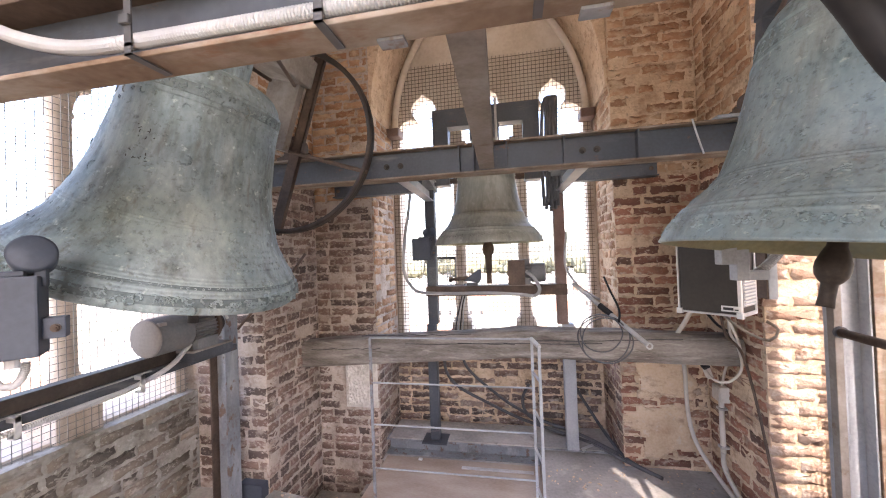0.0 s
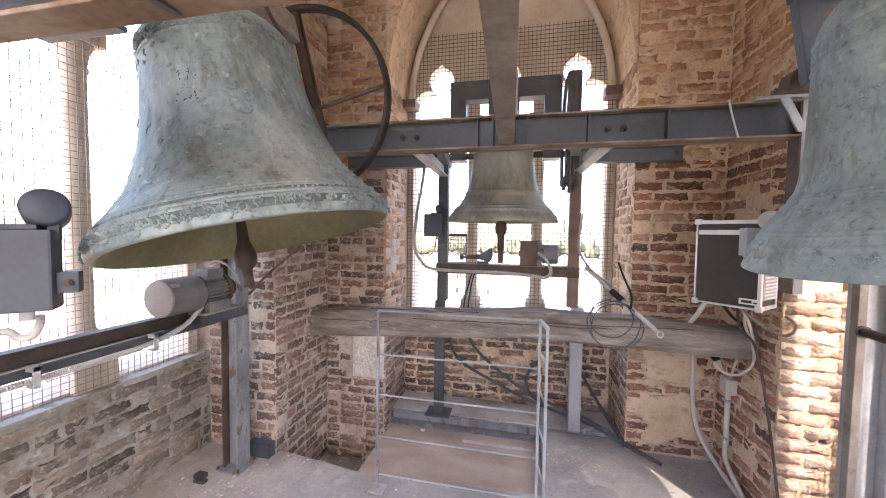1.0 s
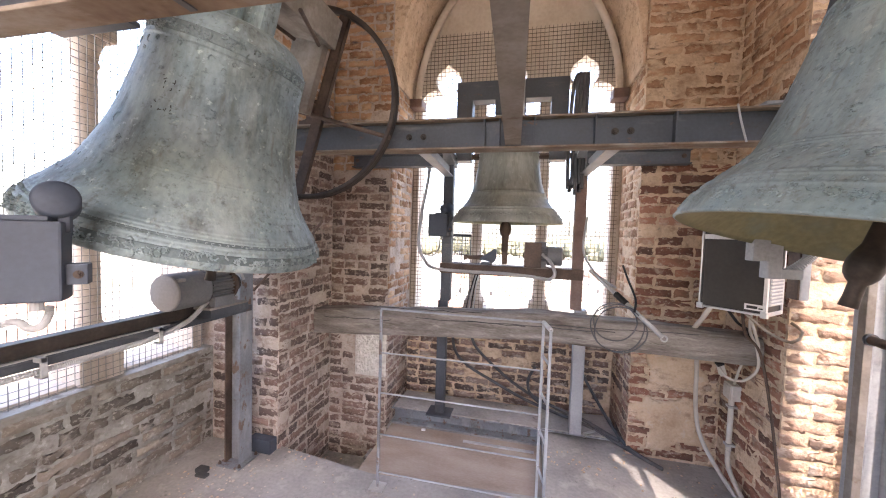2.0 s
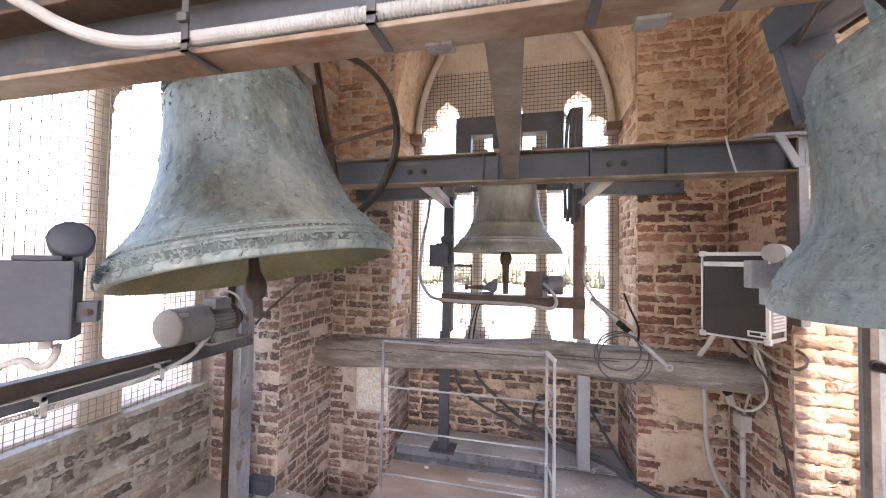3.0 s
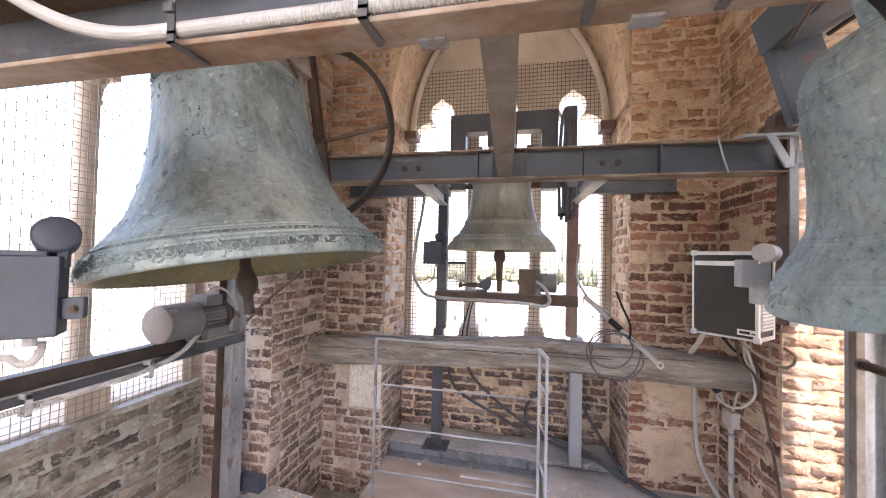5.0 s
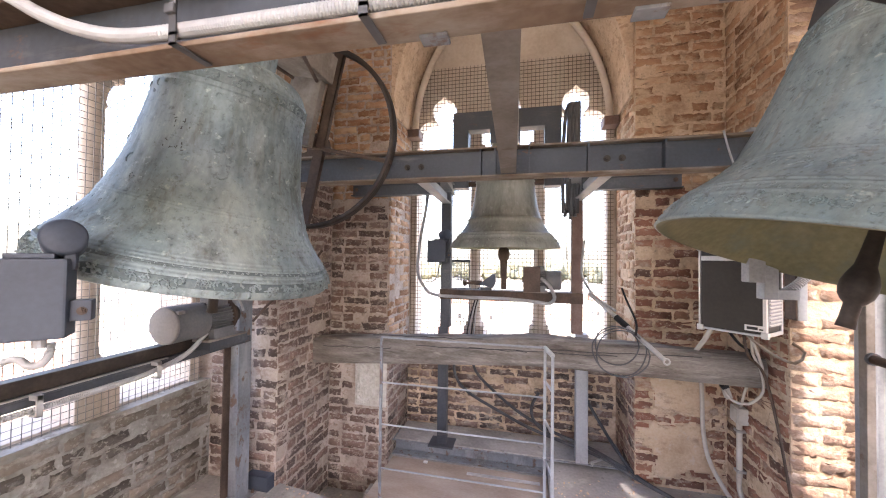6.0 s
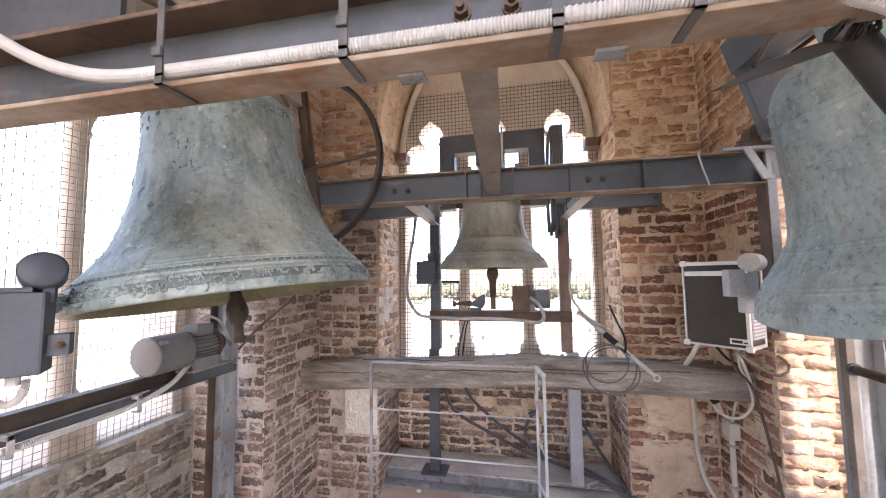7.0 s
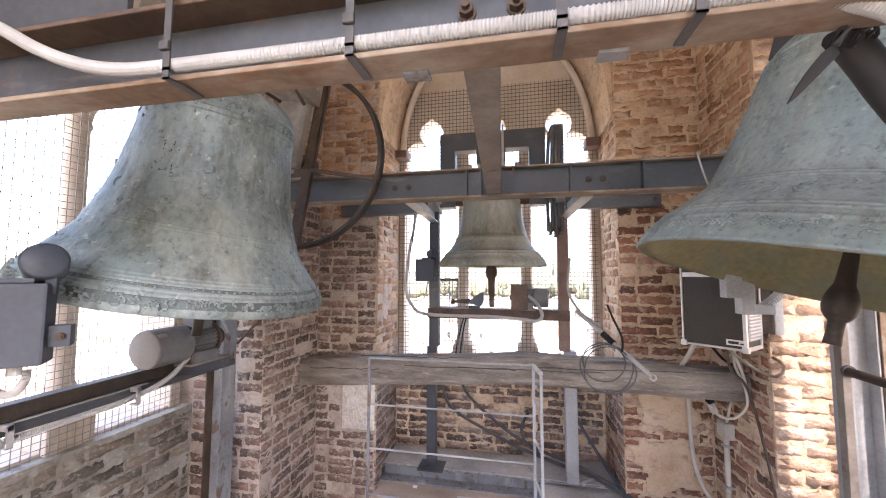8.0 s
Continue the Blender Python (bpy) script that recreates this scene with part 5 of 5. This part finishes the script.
tagged(part("cable", sweep([(0.80, 2.62, 1.42), (0.83, 2.60, 1.33), (0.86, 2.52, 1.22), (0.84, 2.45, 1.15)], 0.007, 8), BLACK, smooth=True), "short black cable tied to the leaning bar", "cable")
tagged(part("cable", sweep([(0.62, 2.98, 1.75), (0.60, 2.97, 1.5), (0.66, 2.9, 1.36), (0.72, 2.8, 1.30), (0.78, 2.7, 1.26)], 0.009, 8), CONDUIT, smooth=True), "white cable from the window to the leaning bar", "cable")

case = thing("flight_case", "black-panelled flight case with aluminium edges hung on the wall", "case", m=pose(1.15, 2.38, 1.225, 0, 0, -46))
W, D_, H = 0.305, 0.20, 0.46
part("panel", boxes(((0.012, 0.0, 0.012), (W - 0.012, 0.012, H - 0.075)), bevel=0.002), GLOSS_BLACK, case)
part("panel", boxes(((0.012, 0.0, H - 0.055), (W - 0.012, 0.012, H - 0.02)), bevel=0.002), GLOSS_BLACK, case)
part("shell", boxes(((0.006, 0.012, 0.006), (W - 0.006, D_, H - 0.006)), bevel=0.004), GLOSS_BLACK, case)
for lo, hi in (((0, -0.004, 0), (0.009, 0.02, H)), ((W - 0.016, -0.004, 0), (W, 0.02, H)), ((0, -0.004, 0), (W, 0.02, 0.010)), ((0, -0.004, H - 0.02), (W, 0.02, H)), ((0.012, -0.006, H - 0.078), (W - 0.01, 0.004, H - 0.052)), ((W - 0.004, 0, 0), (W + 0.004, D_, 0.02)), ((W - 0.004, 0, H - 0.02), (W + 0.004, D_, H)), ((W - 0.004, D_ - 0.018, 0), (W + 0.004, D_, H))):
    part("edge_trim", boxes((lo, hi), bevel=0.002), ALU, case, "bright aluminium edge")
vent = part("vent_panel", boxes(((W - 0.003, 0.02, 0.05), (W + 0.002, D_ - 0.02, 0.22))), STEEL_LIGHT, case)
for i in range(9):
    part("slat", boxes(((W + 0.002, 0.025, 0.055 + 0.018 * i), (W + 0.008, D_ - 0.025, 0.062 + 0.018 * i))), ALU, vent)
for x in (0.008, W - 0.008):
    for z in (0.008, H - 0.008):
        part("corner", boxes(((x - 0.016, -0.009, z - 0.016), (x + 0.016, 0.016, z + 0.016)), bevel=0.005), ALU, case, "rounded metal corner")
tag = part("badge", boxes(((0.215, -0.0065, 0.026), (0.30, -0.0042, 0.056))), WHITE, case, "small white maker's badge")
part("badge_bar", boxes(((0.225, -0.008, 0.034), (0.27, -0.0066, 0.048)), ((0.275, -0.008, 0.034), (0.292, -0.0066, 0.041))), INK, tag)
part("wall_hook", boxes(((0.02, D_, 0.36), (0.30, D_ + 0.14, 0.39))), STEEL, case)
part("wall_hook", boxes(((0.02, D_, 0.05), (0.30, D_ + 0.14, 0.08))), STEEL, case)

conduit([(1.25, 2.44, 1.24), (1.22, 2.46, 1.16), (1.21, 2.55, 1.07), (1.23, 2.66, 1.0), (1.32, 2.84, 0.93), (1.36, 2.87, 0.75), (1.37, 2.87, 0.45), (1.40, 2.84, 0.25), (1.46, 2.70, 0.10), (1.50, 2.48, 0.03), (1.55, 2.26, 0.025), (1.70, 1.98, 0.025), (1.95, 1.75, 0.025)], 0.013, "white conduit running from the case down to the floor", CREAM, False)
conduit([(1.33, 1.83, 2.20), (1.385, 1.83, 2.15), (1.405, 1.83, 2.05), (1.41, 1.83, 1.90), (1.405, 1.83, 1.75), (1.37, 1.83, 1.62), (1.30, 1.83, 1.52), (1.24, 1.84, 1.47)], 0.016, "white corrugated conduit hanging beside the beam bracket")
jb = thing("junction_box", "white plastic junction box on the brick wall", "junction box", m=pose(1.538, 2.72, 0.585))
part("body", boxes(((-0.055, -0.05, 0.0), (0.0, 0.05, 0.10)), bevel=0.006), CREAM, jb)
part("cover", boxes(((-0.060, -0.042, 0.008), (-0.055, 0.042, 0.092)), bevel=0.002), CREAM, jb)
part("pipe", rod((-0.028, 0, 0.0), (-0.028, 0, -0.34), 0.016), CREAM, jb)
for z in (-0.05, -0.30):
    part("clip", boxes(((-0.05, -0.024, z - 0.008), (0.0, 0.024, z + 0.008)), bevel=0.003), GALV, jb)
conduit([(1.508, 2.72, 0.25), (1.49, 2.66, 0.16), (1.48, 2.46, 0.08), (1.47, 2.30, 0.03), (1.50, 2.1, 0.02)], 0.014, "white pipe bending from the wall onto the floor", CREAM, False)
for pts, mt in (([(1.40, 2.36, 1.20), (1.42, 2.40, 1.10), (1.47, 2.42, 1.0), (1.48, 2.42, 0.88), (1.42, 2.44, 0.80), (1.36, 2.48, 0.80), (1.33, 2.52, 0.86)], CREAM),
                ([(1.38, 2.34, 1.20), (1.44, 2.38, 1.08), (1.49, 2.45, 0.98), (1.505, 2.62, 0.85), (1.512, 2.71, 0.68)], CREAM),
                ([(1.36, 2.34, 1.21), (1.44, 2.30, 1.13), (1.50, 2.20, 1.10), (1.53, 2.18, 1.16), (1.49, 2.2, 1.20)], RUST),
                ([(1.36, 2.36, 1.20), (1.40, 2.40, 1.08), (1.48, 2.41, 0.98), (1.50, 2.33, 0.72), (1.52, 2.27, 0.4), (1.53, 2.2, 0.12), (1.55, 2.1, 0.015)], DARK_RUST),
                ([(1.30, 2.38, 1.21), (1.36, 2.40, 1.14), (1.43, 2.43, 1.09), (1.46, 2.50, 1.0), (1.41, 2.52, 0.93), (1.36, 2.50, 0.96)], BLACK)):
    tagged(part("cable", sweep(pts, 0.0075, 8), mt, smooth=True), "loose cable hanging below the flight case", "cable", "case cables")
plug = thing("cable_plug", "white cable plug hanging below the beam", "plug", m=pose(1.34, 2.52, 0.86, 20, -25, 0))
part("body", boxes(((-0.018, -0.015, -0.08), (0.018, 0.015, 0.0)), bevel=0.006), CREAM, plug)
part("collar", boxes(((-0.02, -0.017, 0.0), (0.02, 0.017, 0.02)), bevel=0.004), BLACK, plug)

for pts in ([(-0.47, 3.42, 0.80), (-0.46, 3.42, 0.52), (-0.34, 3.42, 0.36), (-0.05, 3.40, 0.22), (0.20, 3.35, 0.13), (0.45, 3.28, 0.08), (0.75, 3.15, 0.05), (0.95, 2.95, 0.035), (1.10, 2.80, 0.03)],
            [(-0.31, 3.42, 0.80), (-0.26, 3.42, 0.55), (0.0, 3.40, 0.32), (0.2, 3.37, 0.2), (0.42, 3.30, 0.13), (0.7, 3.2, 0.08), (0.93, 3.0, 0.05)],
            [(0.62, 3.42, 0.62), (0.70, 3.40, 0.40), (0.82, 3.30, 0.20), (0.90, 3.12, 0.10), (0.98, 2.92, 0.05), (1.15, 2.75, 0.03)],
            [(0.30, 3.38, 0.42), (0.24, 3.36, 0.30), (0.27, 3.33, 0.18), (0.40, 3.30, 0.10)]):
    tagged(part("heavy_cable", sweep(pts, 0.013, 10), STRAP, smooth=True), "thick black cable sagging behind the timber beam", "cable", "heavy cables")
tagged(part("pipe_offcut", rod((0.68, 3.05, 0.03), (0.82, 3.16, 0.03), 0.018), GALV), "short grey pipe offcut lying on the floor", "pipe")
tagged(part("debris", boxes(((-1.83, 1.90, 0.0), (-1.76, 1.95, 0.03)), ((-1.80, 1.87, 0.0), (-1.72, 1.91, 0.018)), bevel=0.007), INK), "dark lump of debris on the floor", "debris")
shade_and_grit = bmesh.new()
rnd = random.Random(12)
for i in range(260):
    x, y = rnd.gauss(-1.6, 0.22), rnd.gauss(1.9, 0.2)
    if rnd.random() < 0.4 or y > 2.2:
        x, y = rnd.uniform(-1.9, 1.2), rnd.uniform(1.2, 2.2)
    s = rnd.uniform(0.002, 0.009)
    bmesh.ops.create_icosphere(shade_and_grit, subdivisions=1, radius=s, matrix=Matrix.Translation((x, y, s * 0.4)) @ Matrix.Diagonal((1, rnd.uniform(0.6, 1.4), 0.6, 1)))
tagged(part("grit", shade_and_grit, STONE), "grit and mortar crumbs scattered on the floor", "grit", kind="stuff")
wire = tagged(part("tie_wire", sweep([(1.03, 1.835, 2.175), (1.045, 1.832, 2.10), (1.07, 1.835, 2.015)], 0.004, 6), CONDUIT), "white wire tied round the beam", "wire")

# ---------------------------------------------------------------- outside
GROUND = -19.0
tagged(part("ground", boxes(((-4000, -4000, GROUND - 1), (4000, 4000, GROUND))), FIELD), "pale sunlit fields and yards far below", "ground", kind="structure")
tower = tagged(part("wall_tower", boxes(((-2.55, -1.25, GROUND), (2.55, 3.79, -0.5))), MORTAR), "brick shaft of the bell tower below the chamber", "wall", kind="structure")
trees = bmesh.new()
rnd = random.Random(21)
for i in range(620):
    a = rnd.uniform(-0.9, 0.9)
    d = rnd.uniform(330, 480)
    x, y = -math.sin(a) * d, math.cos(a) * d
    s = rnd.uniform(5.0, 10.0)
    for k in range(3):
        bmesh.ops.create_icosphere(trees, subdivisions=1, radius=s * rnd.uniform(0.5, 0.9), matrix=Matrix.Translation((x + rnd.uniform(-s, s), y + rnd.uniform(-s, s), GROUND + s * rnd.uniform(0.6, 1.3))) @ Matrix.Diagonal((1, 1, rnd.uniform(0.8, 1.3), 1)))
tagged(part("tree_belt", trees, LEAF), "distant belt of green trees along the horizon", "trees", kind="stuff")


def house(x, y, w, d, h, rz):
    ob = thing("house", "low pale house with a tiled roof seen far below", "house", "houses below", pose(x, y, GROUND, 0, 0, rz))
    part("wall", boxes(((-w / 2, -d / 2, 0), (w / 2, d / 2, h))), RENDER_WALL, ob)
    part("roof", extrude([(-d / 2 - 0.4, h), (d / 2 + 0.4, h), (0, h + d * 0.22)], "x", -w / 2 - 0.4, w / 2 + 0.4), TILE, ob, "weathered roof tiles")
    for i in range(max(2, int(w / 3))):
        u = -w / 2 + (i + 0.5) * w / max(2, int(w / 3))
        part("window", boxes(((u - 0.5, -d / 2 - 0.05, 1.2), (u + 0.5, -d / 2 + 0.02, 2.6))), INK, ob, "dark window")
    return ob


rnd = random.Random(31)
for x, y, w, d, h, rz in ((-6, 48, 14, 8, 5, 10), (9, 60, 12, 8, 6, -8), (-20, 66, 16, 9, 6, 20), (3, 95, 22, 10, 6, 4), (24, 90, 14, 9, 6, -20), (-36, 30, 14, 9, 6, 70), (-30, 12, 12, 8, 5, 95), (-52, 22, 18, 10, 7, 80), (-45, 48, 14, 9, 6, 50), (-16, 120, 20, 10, 6, 0), (30, 140, 18, 10, 6, 10), (-75, 40, 16, 10, 7, 60)):
    house(x, y, w, d, h, rz)


def rubble(spots, material, label, seed):
    """Loose crumbs of brick and plaster lying on the floor."""
    rnd_ = random.Random(seed)
    tmp, out = bmesh.new(), ([], [])
    for x0, x1, y0, y1, z, count, big in spots:
        for i in range(count):
            r = big * rnd_.uniform(0.25, 1.0) ** 1.5
            m = pose(rnd_.uniform(x0, x1), rnd_.uniform(y0, y1), z + r * 0.3, rnd_.uniform(-20, 20), rnd_.uniform(-20, 20), rnd_.uniform(0, 360)) @ Matrix.Diagonal((r, r * rnd_.uniform(0.5, 0.9), r * 0.45, 1))
            bmesh.ops.create_icosphere(tmp, subdivisions=1, radius=1, matrix=m)
        flush(tmp, out)
    bm = bmesh.new()
    verts = [bm.verts.new(c) for c in out[0]]
    for f in out[1]:
        bm.faces.new([verts[i] for i in f])
    tagged(part("rubble", bm, material), label, "rubble", kind="stuff")


rubble([(-1.45, -1.0, 2.15, 2.3, 0.0, 30, 0.012), (0.40, 0.95, 2.60, 2.90, 0.0, 60, 0.014), (-1.9, -1.5, 1.2, 2.1, 0.0, 50, 0.012), (0.9, 1.5, 2.2, 2.9, 0.0, 50, 0.012), (-1.2, 1.2, 1.7, 2.25, 0.0, 60, 0.006)], MORTAR, "pale crumbs of mortar and plaster lying on the floor", 5)

# ---------------------------------------------------------------- bricks of the walls that the view passes
lay(wall_nw, (-2.05, 2.27), (1, 0), 0.555, 0.01, 2.7, BRICK_DARK, seed=1)
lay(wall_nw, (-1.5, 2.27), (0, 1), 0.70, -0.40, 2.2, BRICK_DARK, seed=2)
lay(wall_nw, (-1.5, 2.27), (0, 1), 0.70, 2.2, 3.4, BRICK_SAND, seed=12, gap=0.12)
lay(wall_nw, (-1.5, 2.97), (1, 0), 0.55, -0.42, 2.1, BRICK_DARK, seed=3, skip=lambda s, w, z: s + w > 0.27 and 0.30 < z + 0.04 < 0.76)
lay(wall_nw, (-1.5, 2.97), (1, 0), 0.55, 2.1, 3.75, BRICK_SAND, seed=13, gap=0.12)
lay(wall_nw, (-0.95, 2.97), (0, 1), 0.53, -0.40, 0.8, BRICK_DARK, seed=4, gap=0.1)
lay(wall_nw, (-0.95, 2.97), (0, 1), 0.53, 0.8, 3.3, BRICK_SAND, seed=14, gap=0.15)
lay(wall_ne, (0.96, 3.48), (0, -1), 0.55, 0.0, 0.8, seed=5, gap=0.1)
lay(wall_ne, (0.96, 3.48), (0, -1), 0.55, 0.8, 3.3, BRICK_SAND, seed=15, gap=0.15)
lay(wall_ne, (0.96, 2.93), (1, 0), 0.58, 0.02, 2.15, BRICK_RED, seed=6, gap=0.13)
lay(wall_ne, (0.96, 2.93), (1, 0), 0.58, 2.15, 3.8, BRICK_SAND, seed=16, gap=0.16)
lay(wall_ne, (1.54, 2.93), (0, -1), 0.63, 0.02, 2.15, BRICK_RED, seed=7, gap=0.1)
lay(wall_ne, (1.54, 2.93), (0, -1), 0.63, 2.15, 3.7, BRICK_SAND, seed=17, gap=0.12)
lay(wall_ne, (1.54, 2.30), (1, 0), 0.56, 0.02, 3.7, BRICK_LIMED, seed=8, gap=0.05)
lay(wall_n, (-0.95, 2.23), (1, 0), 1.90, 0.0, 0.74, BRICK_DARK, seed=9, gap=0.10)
lay(wall_w, (-1.0, 2.19), (1, 0), 2.0, 0.02, 0.66, material=BRICK_GREY, seed=10, gap=0.16)

motions()
